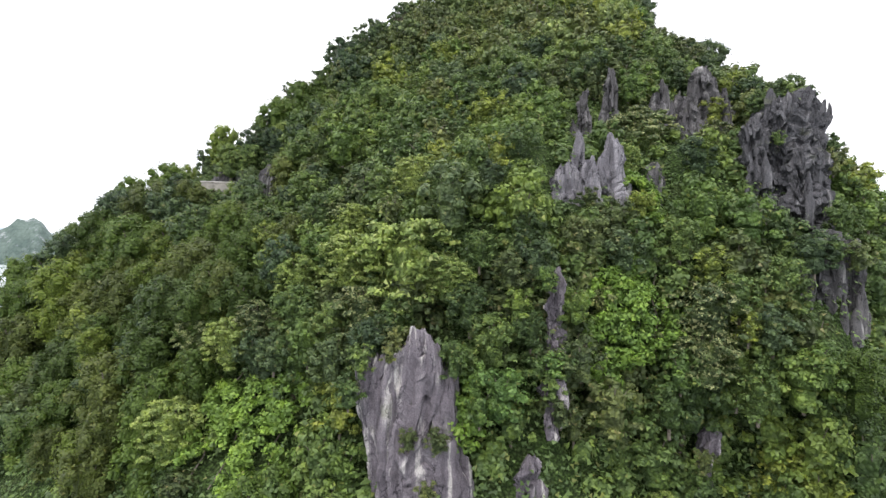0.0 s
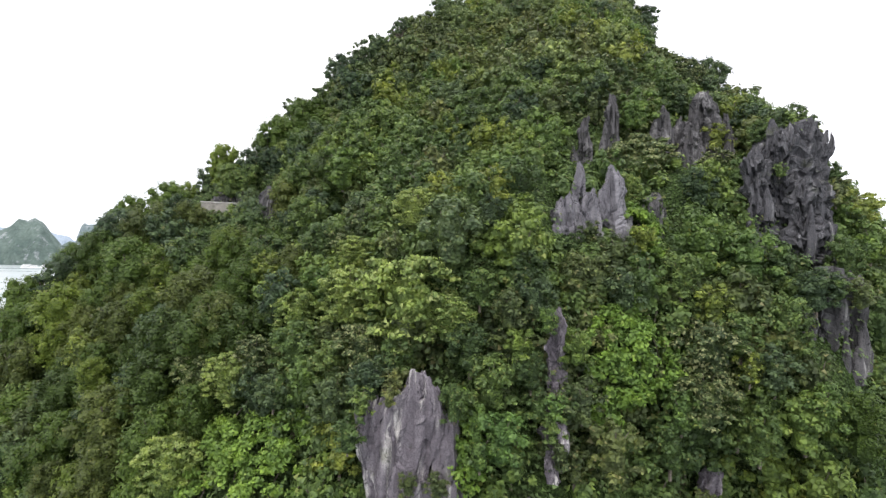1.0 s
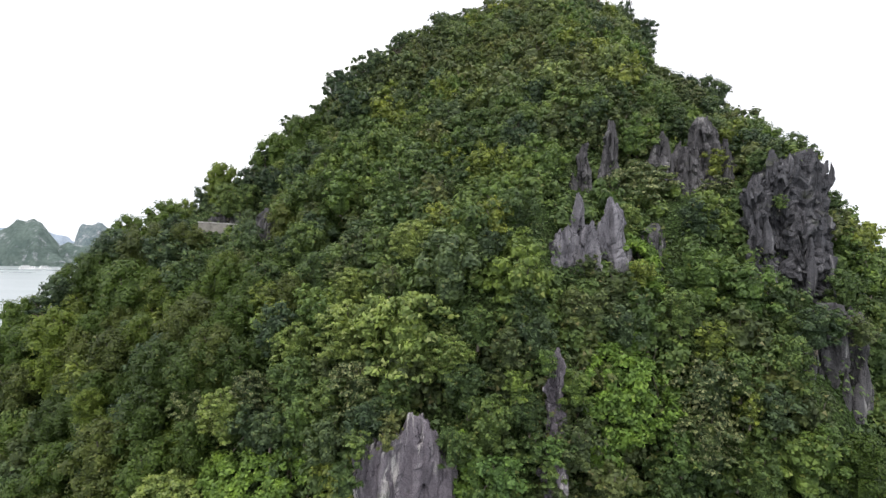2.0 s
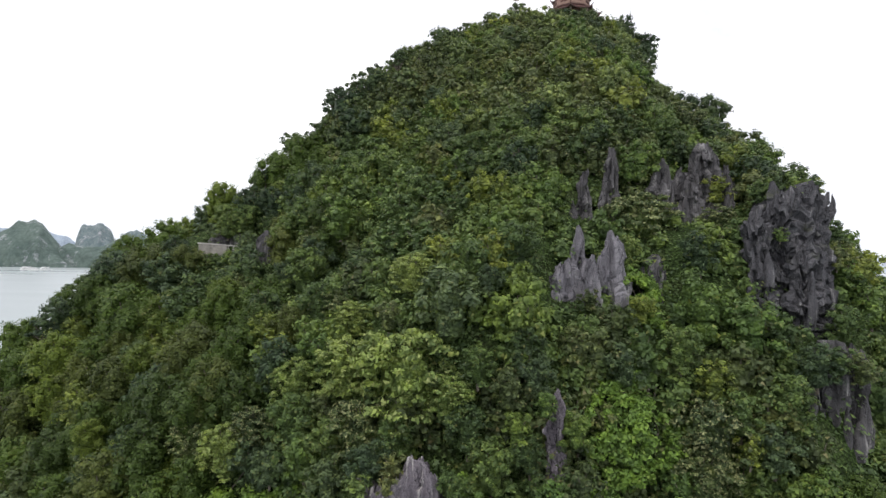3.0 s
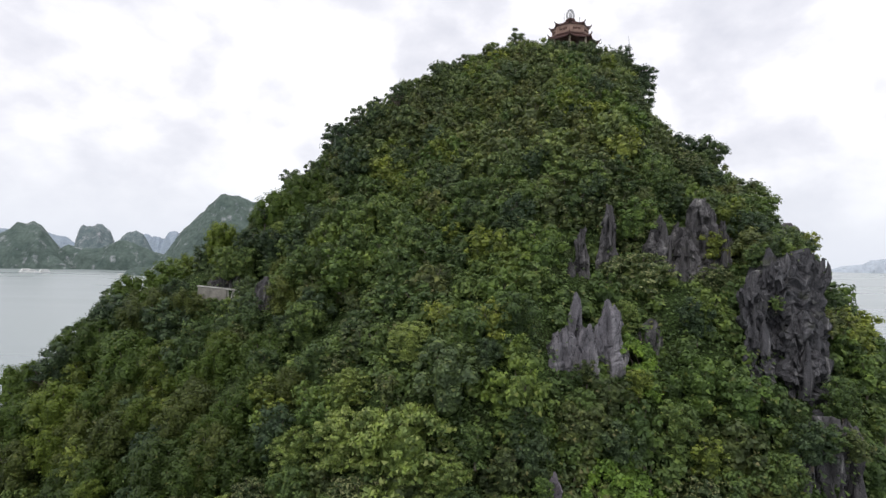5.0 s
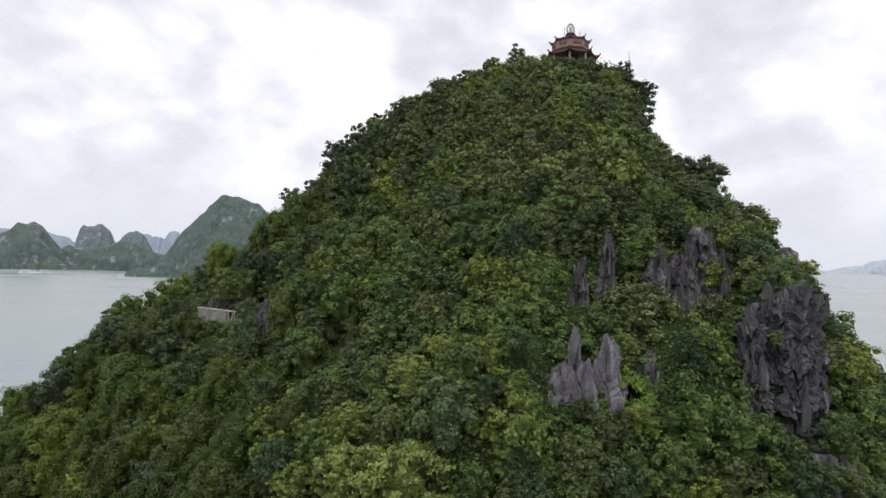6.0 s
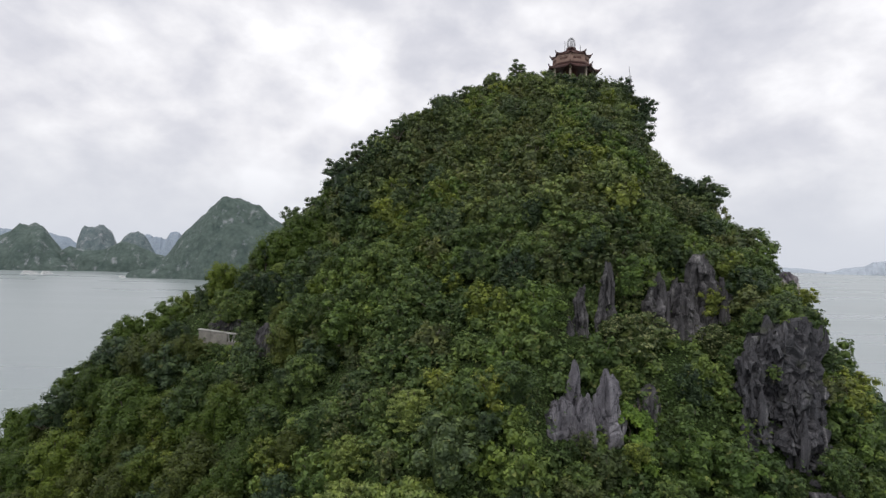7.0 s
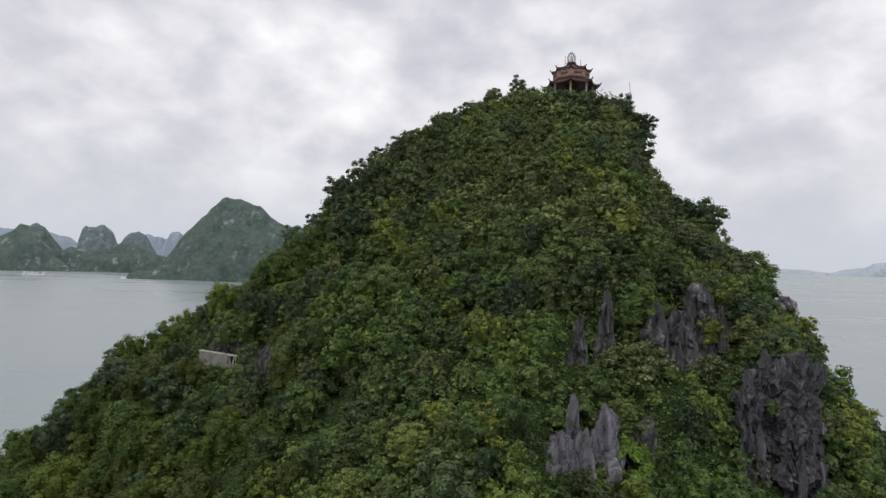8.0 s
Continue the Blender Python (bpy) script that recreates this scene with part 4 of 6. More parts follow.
crown_at("pale", 2, (-14.9, 31.7, 16.6), 0.69, 227)
crown_at("pale", 0, (-12.3, 33.2, 21.2), 0.55, 67)
crown_at("speck", 0, (-10.9, 33.3, 22.4), 0.46, 2)
crown_at("dark", 0, (-9.2, 31.5, 20.7), 0.50, 110)
crown_at("softb", 0, (-14.0, 35.7, 24.0), 0.71, 85)
crown_at("soft", 1, (-13.3, 37.4, 25.7), 0.68, 160)
crown_at("pale", 0, (-8.6, 34.2, 24.9), 0.57, 276)
crown_at("broad", 2, (-8.3, 32.6, 23.0), 0.55, 320)
crown_at("bright", 0, (-7.2, 31.0, 21.4), 0.82, 93)
crown_at("softy", 2, (-17.3, 45.8, 28.6), 0.67, 100)
crown_at("soft", 1, (-12.7, 39.6, 27.3), 0.58, 152)
crown_at("softb", 0, (-10.0, 38.1, 27.4), 0.61, 184)
crown_at("broad", 1, (-21.0, 47.5, 27.5), 0.79, 84)
crown_at("dark", 0, (-25.1, 52.1, 30.0), 1.01, 135)
crown_at("dark", 0, (-30.8, 54.9, 30.0), 1.04, 169)
crown_at("soft", 1, (-32.0, 53.2, 27.8), 0.87, 308)
crown_at("soft", 2, (-36.2, 49.2, 21.2), 0.81, 1)
crown_at("olive", 2, (-5.5, 38.4, 30.8), 0.88, 347)
crown_at("broad", 2, (-8.3, 38.9, 29.0), 0.55, 173)
crown_at("olive", 0, (-3.0, 32.9, 28.9), 0.74, 158)
crown_at("pale", 1, (-1.8, 35.4, 31.4), 0.51, 156)
crown_at("dark", 1, (0.5, 32.7, 29.6), 0.92, 356)
crown_at("dark", 1, (2.7, 33.0, 30.9), 0.41, 94)
crown_at("bright", 1, (4.6, 33.5, 31.2), 0.61, 241)
crown_at("pale", 2, (-1.8, 31.8, 26.1), 1.10, 90)
crown_at("pale", 0, (-5.3, 33.2, 26.1), 0.69, 131)
crown_at("pale", 0, (0.5, 29.9, 25.1), 0.48, 183)
crown_at("speck", 1, (-4.2, 31.0, 23.2), 0.67, 9)
crown_at("broad", 2, (-5.8, 30.8, 22.4), 0.46, 214)
crown_at("broad", 1, (-2.4, 29.6, 23.1), 0.44, 192)
crown_at("dark", 2, (-5.6, 29.7, 20.7), 0.52, 4)
crown_at("broad", 1, (1.5, 29.1, 23.7), 0.50, 23)
crown_at("broad", 2, (2.6, 28.5, 22.1), 0.51, 92)
crown_at("olive", 2, (3.6, 29.4, 25.6), 0.71, 100)
crown_at("broad", 0, (2.0, 30.2, 26.7), 0.42, 125)
crown_at("broad", 1, (4.5, 30.7, 27.6), 0.43, 176)
crown_at("olive", 2, (7.5, 31.4, 27.5), 0.77, 181)
crown_at("dark", 2, (4.8, 29.9, 26.2), 0.48, 128)
crown_at("bright", 1, (3.9, 28.7, 23.8), 0.59, 55)
crown_at("fresh", 2, (2.9, 27.3, 19.7), 0.76, 188)
crown_at("fresh", 1, (1.7, 27.5, 20.3), 0.47, 18)
crown_at("broad", 1, (4.5, 28.3, 22.6), 0.35, 46)
crown_at("fresh", 0, (5.6, 27.7, 21.0), 0.48, 174)
crown_at("olive", 2, (6.9, 27.9, 21.4), 0.75, 312)
crown_at("olive", 1, (10.0, 33.0, 28.7), 0.98, 75)
crown_at("gold", 1, (11.6, 33.1, 29.6), 0.51, 141)
crown_at("olive", 2, (8.5, 31.5, 27.2), 0.88, 279)
crown_at("dark", 0, (9.9, 30.9, 26.6), 0.54, 159)
crown_at("bright", 2, (15.4, 33.6, 29.3), 1.03, 162)
crown_at("bright", 1, (17.5, 32.5, 28.6), 1.03, 90)
crown_at("broad", 0, (13.3, 31.8, 27.6), 0.53, 320)
crown_at("gold", 0, (14.7, 30.7, 26.0), 0.76, 352)
crown_at("speck", 1, (14.3, 30.3, 23.6), 0.79, 247)
crown_at("broad", 0, (15.7, 29.9, 24.5), 0.52, 24)
crown_at("gold", 0, (15.7, 29.0, 22.9), 0.53, 307)
crown_at("broad", 2, (18.3, 30.3, 25.1), 0.54, 207)
crown_at("dark", 0, (17.1, 29.2, 22.8), 0.57, 121)
crown_at("bright", 2, (18.8, 28.1, 21.2), 0.66, 304)
crown_at("bright", 1, (18.2, 28.4, 20.4), 0.96, 128)
crown_at("soft", 1, (20.9, 28.1, 20.5), 0.55, 333)
crown_at("speck", 1, (13.6, 29.3, 21.6), 0.59, 74)
crown_at("bright", 0, (12.3, 29.1, 20.7), 0.78, 326)
crown_at("broad", 0, (11.8, 29.2, 18.9), 0.55, 252)
crown_at("olive", 1, (8.5, 28.0, 19.2), 1.04, 106)
crown_at("broad", 0, (16.2, 28.9, 19.6), 0.52, 288)
crown_at("bright", 0, (26.9, 35.8, 29.8), 0.91, 322)
crown_at("broad", 1, (23.8, 33.5, 28.8), 0.47, 54)
crown_at("gold", 0, (27.3, 37.6, 31.8), 0.98, 222)
crown_at("dark_far", 1, (-12.0, 66.5, 49.5), 1.02, 76)
crown_at("dark_far", 0, (-9.8, 62.4, 46.1), 1.11, 215)
crown_at("dark_far", 1, (-8.8, 68.1, 53.3), 0.68, 72)
crown_at("dark_far", 1, (-0.5, 73.1, 59.7), 0.94, 317)
crown_at("broad_far", 0, (6.8, 83.0, 66.9), 0.65, 267)
crown_at("soft", 1, (-18.0, 61.5, 40.7), 1.00, 249)
crown_at("soft", 2, (-15.5, 61.7, 42.2), 1.09, 162)
crown_at("gold", 1, (-5.7, 60.0, 45.1), 1.43, 140)
crown_at("broad", 1, (-8.8, 54.6, 40.3), 0.85, 240)
crown_at("dark", 1, (-12.4, 56.3, 39.2), 0.96, 75)
crown_at("broad", 0, (-3.9, 50.1, 39.3), 0.69, 193)
crown_at("gold", 2, (3.0, 44.2, 37.7), 0.94, 91)
crown_at("bright", 2, (7.0, 41.8, 36.9), 1.24, 255)
crown_at("bright", 1, (5.4, 40.2, 35.9), 0.99, 92)
crown_at("broad", 0, (-3.4, 44.7, 35.6), 0.76, 251)
crown_at("bright", 1, (-8.3, 46.3, 35.5), 1.14, 263)
crown_at("broad", 2, (-12.2, 50.6, 35.5), 0.72, 257)
crown_at("olive_far", 1, (2.2, 61.2, 49.3), 1.68, 32)
crown_at("olive_far", 1, (5.5, 57.2, 47.6), 1.75, 355)
crown_at("olive_far", 2, (9.3, 60.0, 51.5), 1.59, 339)
crown_at("gold", 0, (12.6, 58.6, 52.1), 1.30, 156)
crown_at("olive", 1, (-0.6, 52.5, 41.4), 1.35, 286)
crown_at("dark_far", 2, (8.1, 69.6, 58.1), 1.02, 342)
crown_at("bright_far", 1, (15.3, 69.1, 60.2), 1.23, 248)
crown_at("broad_far", 1, (11.8, 68.8, 58.6), 0.71, 353)
crown_at("dark_far", 2, (25.2, 74.1, 58.6), 0.93, 150)
crown_at("dark_far", 1, (27.5, 78.1, 62.0), 0.76, 332)
crown_at("dark_far", 0, (27.9, 60.6, 48.0), 0.95, 297)
crown_at("speck", 0, (21.9, 52.1, 45.5), 0.66, 242)
crown_at("gold", 2, (15.9, 50.2, 46.2), 1.26, 128)
crown_at("olive_far", 1, (13.2, 47.9, 44.2), 1.28, 343)
crown_at("olive", 1, (26.2, 50.7, 42.5), 1.46, 237)
crown_at("bright", 1, (28.9, 51.3, 41.2), 0.98, 256)
crown_at("bright", 2, (25.7, 42.6, 37.8), 0.83, 344)
crown_at("gold", 1, (28.7, 44.7, 38.2), 0.67, 178)
crown_at("dark", 1, (23.8, 44.1, 38.9), 0.75, 329)
crown_at("dark", 1, (21.6, 46.0, 40.5), 0.63, 209)
crown_at("bright", 1, (14.8, 43.5, 40.0), 1.00, 88)
crown_at("gold", 2, (20.9, 43.6, 38.0), 0.71, 230)
crown_at("speck", 1, (14.0, 40.8, 35.2), 0.99, 171)
crown_at("speck", 2, (19.6, 40.7, 35.3), 0.50, 72)
crown_at("olive", 2, (23.2, 42.1, 37.3), 1.30, 85)
crown_at("soft", 0, (-28.5, 58.4, 32.8), 1.06, 185)
crown_at("soft", 1, (-32.3, 58.8, 31.7), 0.89, 144)
crown_at("softb", 2, (-27.9, 54.1, 30.1), 1.05, 40)
crown_at("dark", 2, (-32.6, 56.5, 30.3), 0.70, 343)
crown_at("softb", 2, (-23.9, 53.4, 31.2), 0.65, 213)
crown_at("soft", 0, (-34.6, 55.4, 28.1), 0.73, 315)
crown_at("dark", 2, (-35.4, 53.5, 25.8), 0.81, 264)
crown_at("soft", 2, (-40.3, 54.3, 22.8), 0.87, 215)
crown_at("bright", 1, (-18.3, 51.1, 31.4), 0.85, 319)
crown_at("dark", 2, (-19.4, 57.9, 37.4), 0.65, 326)
crown_at("broad", 1, (-16.3, 48.4, 30.3), 0.67, 14)
crown_at("broad", 0, (-21.2, 49.8, 29.0), 0.67, 81)
crown_at("soft", 2, (-17.0, 44.7, 27.8), 0.65, 225)
crown_at("softy", 2, (-22.8, 48.0, 26.5), 0.97, 332)
crown_at("broad", 0, (-12.8, 41.9, 28.2), 0.66, 112)
crown_at("broad", 2, (-10.7, 45.0, 31.0), 0.72, 92)
crown_at("broad", 2, (-5.5, 39.8, 31.2), 0.60, 21)
crown_at("gold", 1, (0.1, 36.5, 32.6), 0.83, 115)
crown_at("soft", 0, (-36.2, 55.0, 26.7), 0.69, 27)
crown_at("dark", 0, (-33.3, 55.6, 29.1), 0.76, 56)
crown_at("soft", 1, (-38.7, 54.0, 24.0), 0.71, 92)
crown_at("shrub", 1, (26.9, 39.3, 34.4), 0.76, 99)
crown_at("gold", 2, (29.7, 40.5, 32.2), 0.89, 18)
crown_at("bright", 1, (30.2, 39.2, 30.2), 0.86, 238)
crown_at("bright", 1, (25.7, 41.8, 37.3), 0.70, 194)
crown_at("broad", 2, (30.2, 55.2, 42.4), 0.77, 313)
crown_at("olive", 1, (-23.0, 53.7, 31.8), 0.66, 40)
crown_at("shrub", 0, (-21.5, 53.5, 31.6), 0.58, 210)
crown_at("olive", 0, (-20.0, 53.2, 31.2), 0.5, 120)
crown_at("airy", 1, (-17.8, 65.1, 45.1), 0.84, 344)
crown_at("airy", 2, (-14.2, 63.7, 46.0), 0.81, 334)
crown_at("airy", 1, (-19.2, 61.3, 40.7), 0.66, 50)
crown_at("airy", 2, (-37.4, 57.2, 27.7), 0.91, 120)
crown_at("airy", 1, (-34.2, 59.2, 31.7), 0.91, 320)
crown_at("airy", 0, (-36.8, 53.1, 24.9), 0.86, 235)
crown_at("airy", 0, (-14.0, 70.3, 51.6), 0.89, 170)
crown_at("airy", 1, (-5.9, 70.5, 56.5), 0.91, 255)
crown_at("broad", 2, (-21.3, 56.6, 35.6), 0.62, 123)
crown_at("broad", 2, (-19.4, 56.8, 35.6), 0.60, 240)
# two dark crowns added behind the parapet to stand for its shaded hollow
crown_at("dark", 1, (-23.0, 58.3, 33.9), 0.60, 75)
crown_at("dark", 0, (-20.9, 58.0, 33.9), 0.55, 180)
crown_at("slender", 2, (-20.0, 56.2, 36.0), 0.55, 195)
# tufts on the bare rock
crown_at("olive", 0, (-2.4, 27.0, 21.6), 0.45, 0)
crown_at("olive", 1, (-1.4, 26.5, 17.7), 0.4, 70)
crown_at("olive", 2, (-0.1, 26.5, 17.6), 0.4, 140)
crown_at("olive", 3, (-0.5, 26.2, 15.3), 0.5, 210)
crown_at("shrub", 4, (20.9, 35.4, 34.1), 0.36, 280)
crown_at("olive", 5, (21.8, 33.2, 26.2), 0.7, 350)
crown_at("shrub", 6, (22.8, 37.2, 37.3), 0.7, 420)
crown_at("dark", 7, (21.9, 37.6, 37.3), 0.45, 490)
crown_at("shrub", 0, (-3.8, 27.2, 21.3), 0.55, 0)
crown_at("shrub", 1, (-4.3, 26.9, 19.8), 0.6, 70)
crown_at("broad", 2, (0.7, 27.2, 21.3), 0.32, 140)
crown_at("bright", 3, (1.9, 26.6, 19.2), 0.6, 210)
crown_at("olive", 4, (-2.2, 27.9, 22.1), 0.55, 280)
crown_at("dark", 5, (-3.4, 28.5, 21.9), 0.5, 350)
crown_at("shrub", 6, (6.2, 28.0, 21.1), 0.5, 60)
crown_at("shrub", 7, (4.8, 28.2, 21.0), 0.5, 130)
crown_at("bright", 8, (6.8, 28.6, 23.8), 0.5, 200)
crown_at("shrub", 9, (4.4, 28.9, 23.2), 0.5, 270)
crown_at("bright", 13, (13.8, 42.6, 39.2), 0.6, 190)
crown_at("shrub", 16, (15.1, 40.9, 35.2), 0.6, 40)
crown_at("olive", 18, (8.8, 34.0, 29.9), 0.6, 180)
crown_at("shrub", 19, (7.7, 34.2, 29.0), 0.6, 250)
crown_at("bright", 20, (12.0, 34.2, 28.9), 0.6, 320)
crown_at("shrub", 2, (11.1, 34.3, 28.7), 0.6, 30)
crown_at("olive", 0, (9.6, 34.0, 28.6), 0.6, 80)
crown_at("dark", 21, (23.1, 38.0, 37.9), 0.5, 30)
crown_at("shrub", 22, (24.1, 38.0, 37.5), 0.6, 100)
crown_at("shrub", 23, (21.2, 38.0, 37.0), 0.6, 170)
crown_at("shrub", 24, (22.4, 33.8, 26.0), 0.7, 240)
crown_at("olive", 25, (20.7, 33.6, 26.2), 0.6, 310)
crown_at("shrub", 26, (24.0, 33.6, 26.6), 0.6, 20)
crown_at("shrub", 1, (20.9, 37.7, 36.9), 0.5, 15)
crown_at("olive", 2, (22.0, 37.9, 37.7), 0.5, 85)
crown_at("shrub", 0, (23.4, 37.8, 37.4), 0.5, 155)
crown_at("olive", 1, (25.1, 36.4, 33.0), 0.7, 225)
crown_at("bright", 0, (25.8, 36.9, 31.8), 0.75, 25)
crown_at("shrub", 2, (26.3, 37.4, 30.6), 0.9, 125)
# the green shoulder beyond the tower
crown_at("olive", 0, (27.3, 38.6, 32.5), 0.77, 0)
crown_at("bright", 1, (28.8, 39.2, 31.2), 0.72, 70)
crown_at("shrub", 2, (26.9, 37.6, 30.3), 0.77, 140)
crown_at("broad", 3, (29.0, 38.5, 28.5), 0.47, 210)
crown_at("shrub", 4, (28.1, 38.0, 30.4), 0.77, 280)
crown_at("shrub", 1, (5.5, 27.4, 20.0), 0.5, 33)
crown_at("bright", 1, (5.2, 28.0, 25.2), 0.4, 33)
crown_at("olive", 2, (5.9, 27.6, 18.9), 0.6, 73)
crown_at("olive", 1, (13.7, 29.2, 16.0), 0.45, 73)
crown_at("dark", 0, (20.3, 30.9, 26.8), 0.55, 0)
crown_at("shrub", 1, (21.5, 30.9, 27.1), 0.55, 40)
crown_at("olive", 2, (22.7, 30.9, 26.7), 0.55, 80)
crown_at("yellow", 0, (7.6, 28.6, 15.1), 0.38, 0)
# ridge trees against the sky
crown_at("airy", 0, (2.2, 78.0, 63.6), 0.85, 0)
crown_at("airy", 1, (-6.3, 75.8, 57.8), 0.95, 40)
crown_at("dark", 0, (-8.0, 73.5, 54.6), 0.8, 40)
crown_at("airy", 1, (10.3, 81.5, 68.2), 0.95, 90)
crown_at("broad", 1, (12.8, 81.4, 66.4), 0.6, 90)
crown_at("dark", 1, (27.6, 59.0, 47.6), 0.75, 20)
crown_at("dark_far", 0, hill_point(0.78, 60.4, 2.0), 0.7, 20)
crown_at("dark_far", 1, hill_point(0.72, 57.6, 2.0), 0.7, 120)


def ridge_row():
    """Trees along the western ridge, where the slope turns away from the bay."""
    r = random.Random(23)
    z = 43.0
    while z < 64.0:
        edge = min((hill_point(-1.6 + 0.02 * i, z) for i in range(50)), key=lambda p: p.x / p.y)
        b = math.atan2(edge.x - AXIS[0], AXIS[1] - edge.y) + r.uniform(-0.06, 0.10)
        key = r.choice(("airy", "airy", "airy", "dark", "broad"))
        form = key + "_far" if key != "airy" and z > 44 else key
        scale = r.uniform(0.75, 1.0) if key == "airy" else r.uniform(0.5, 0.75)
        crown_at(form, r.randrange(4), hill_point(b, z, 0.2 if key == "airy" else 2.4) + Vector((0, 0, 0.4)), scale, r.uniform(0, 360), r.uniform(0.9, 1.2))
        z += r.uniform(0.9, 1.7)


ridge_row()
crown_at("shrub", 0, (-23.4, 53.9, 31.6), 0.7, 40)
crown_at("olive", 1, (-21.8, 53.6, 31.5), 0.7, 140)
crown_at("shrub", 2, (-20.2, 53.2, 31.3), 0.6, 240)


def drape(bearing, z, half_wide, half_tall, count, seed, mat=LEAF_VINE, label="bright green climbing vine draped over the steep slope"):
    """A creeper that hangs over the slope: stems and a lumpy sheet of small leaves with a ragged edge."""
    r = np.random.default_rng(seed)
    root = tagged(new("climbing_vine"), label, "vine")
    middle = hill_point(bearing, z)
    root.location = middle
    around = math.hypot(middle.x - AXIS[0], middle.y - AXIS[1])
    sets = []
    while len(sets) < 2 * count:
        u, v = r.uniform(-1, 1), r.uniform(-1, 1)
        edge = 0.82 + 0.5 * noise.noise((u * 2.2 + seed, v * 2.2, 1.5))
        if math.hypot(u, v) > edge:
            continue
        b, h = bearing + u * half_wide / around, z + v * half_tall
        n = hill_normal(b, h)
        swell = 1.1 + 0.9 * noise.noise((b * around * 0.75, h * 0.75, seed))
        size = r.uniform(0.28, 0.55)
        c = hill_point(b, h) + n * max(0.2, swell) * (1.25 - 0.5 * math.hypot(u, v)) - middle
        sets += lobe_faces(r, c, (size, size, size * 0.8), 30, 0.19, 0.5, 0.7)
    put("leaf_sheet", leafy_mesh("leaf_sheet", sets, mat), root)
    for i in range(5):
        bm = bmesh.new()
        b = bearing + (i - 2) * 0.35 * half_wide / around
        pts = [hill_point(b + 0.006 * math.sin(3 * k), z + half_tall * (0.3 * k - 0.75)) + hill_normal(b, z) * 0.25 - middle for k in range(6)]
        for p, q in zip(pts, pts[1:]):
            tube(bm, p, q, 0.05, 0.045, 5)
        part("stem", bm, BARK, root)
    return root


DRAPED = [(-0.135, 22.4, 3.0, 3.9, 130), (-0.455, 16.6, 3.9, 4.0, 170), (-0.10, 29.6, 1.2, 2.2, 34), (0.205, 32.6, 1.5, 3.2, 50), (-0.27, 19.0, 1.4, 2.4, 40)]
for i, (bearing, z, half_wide, half_tall, count) in enumerate(DRAPED):
    drape(bearing, z, half_wide, half_tall, count, 40 + i)


def bare_shrub(at, tall, seed):
    """A leafless shrub of thin pale twigs."""
    r = random.Random(seed)
    root = tagged(new("leafless_shrub"), "leafless pale shrub with fine twigs on the skyline", "shrub")
    root.location = at
    for i in range(7):
        bm = bmesh.new()
        a, lean = 2.4 * i, r.uniform(0.2, 0.8)
        tip = Vector((math.cos(a) * lean, math.sin(a) * lean, 1)).normalized() * tall * r.uniform(0.7, 1.0)
        tube(bm, (0, 0, -0.5), tip * 0.6, 0.05, 0.03, 5)
        for k in range(7):
            s = tip * r.uniform(0.3, 0.6)
            tube(bm, s, s + Vector((r.uniform(-0.5, 0.5), r.uniform(-0.5, 0.5), r.uniform(0.2, 0.7))) * tall * 0.5, 0.022, 0.01, 4)
        part("branch", bm, TWIG, root)


TWIG = material("pale_dry_twigs", build_bark, 0.9)
bare_shrub(hill_point(0.62, 50.6, 1.2), 2.2, 1)
bare_shrub(hill_point(0.74, 53.6, 1.2), 2.0, 2)


def clear_of_rock(c, reach):
    for (x, y, z), r in BARE:
        if (c.x - x) ** 2 + (c.y - y) ** 2 + (c.z - z) ** 2 < (r + reach * 0.95) ** 2:
            return False
    return True


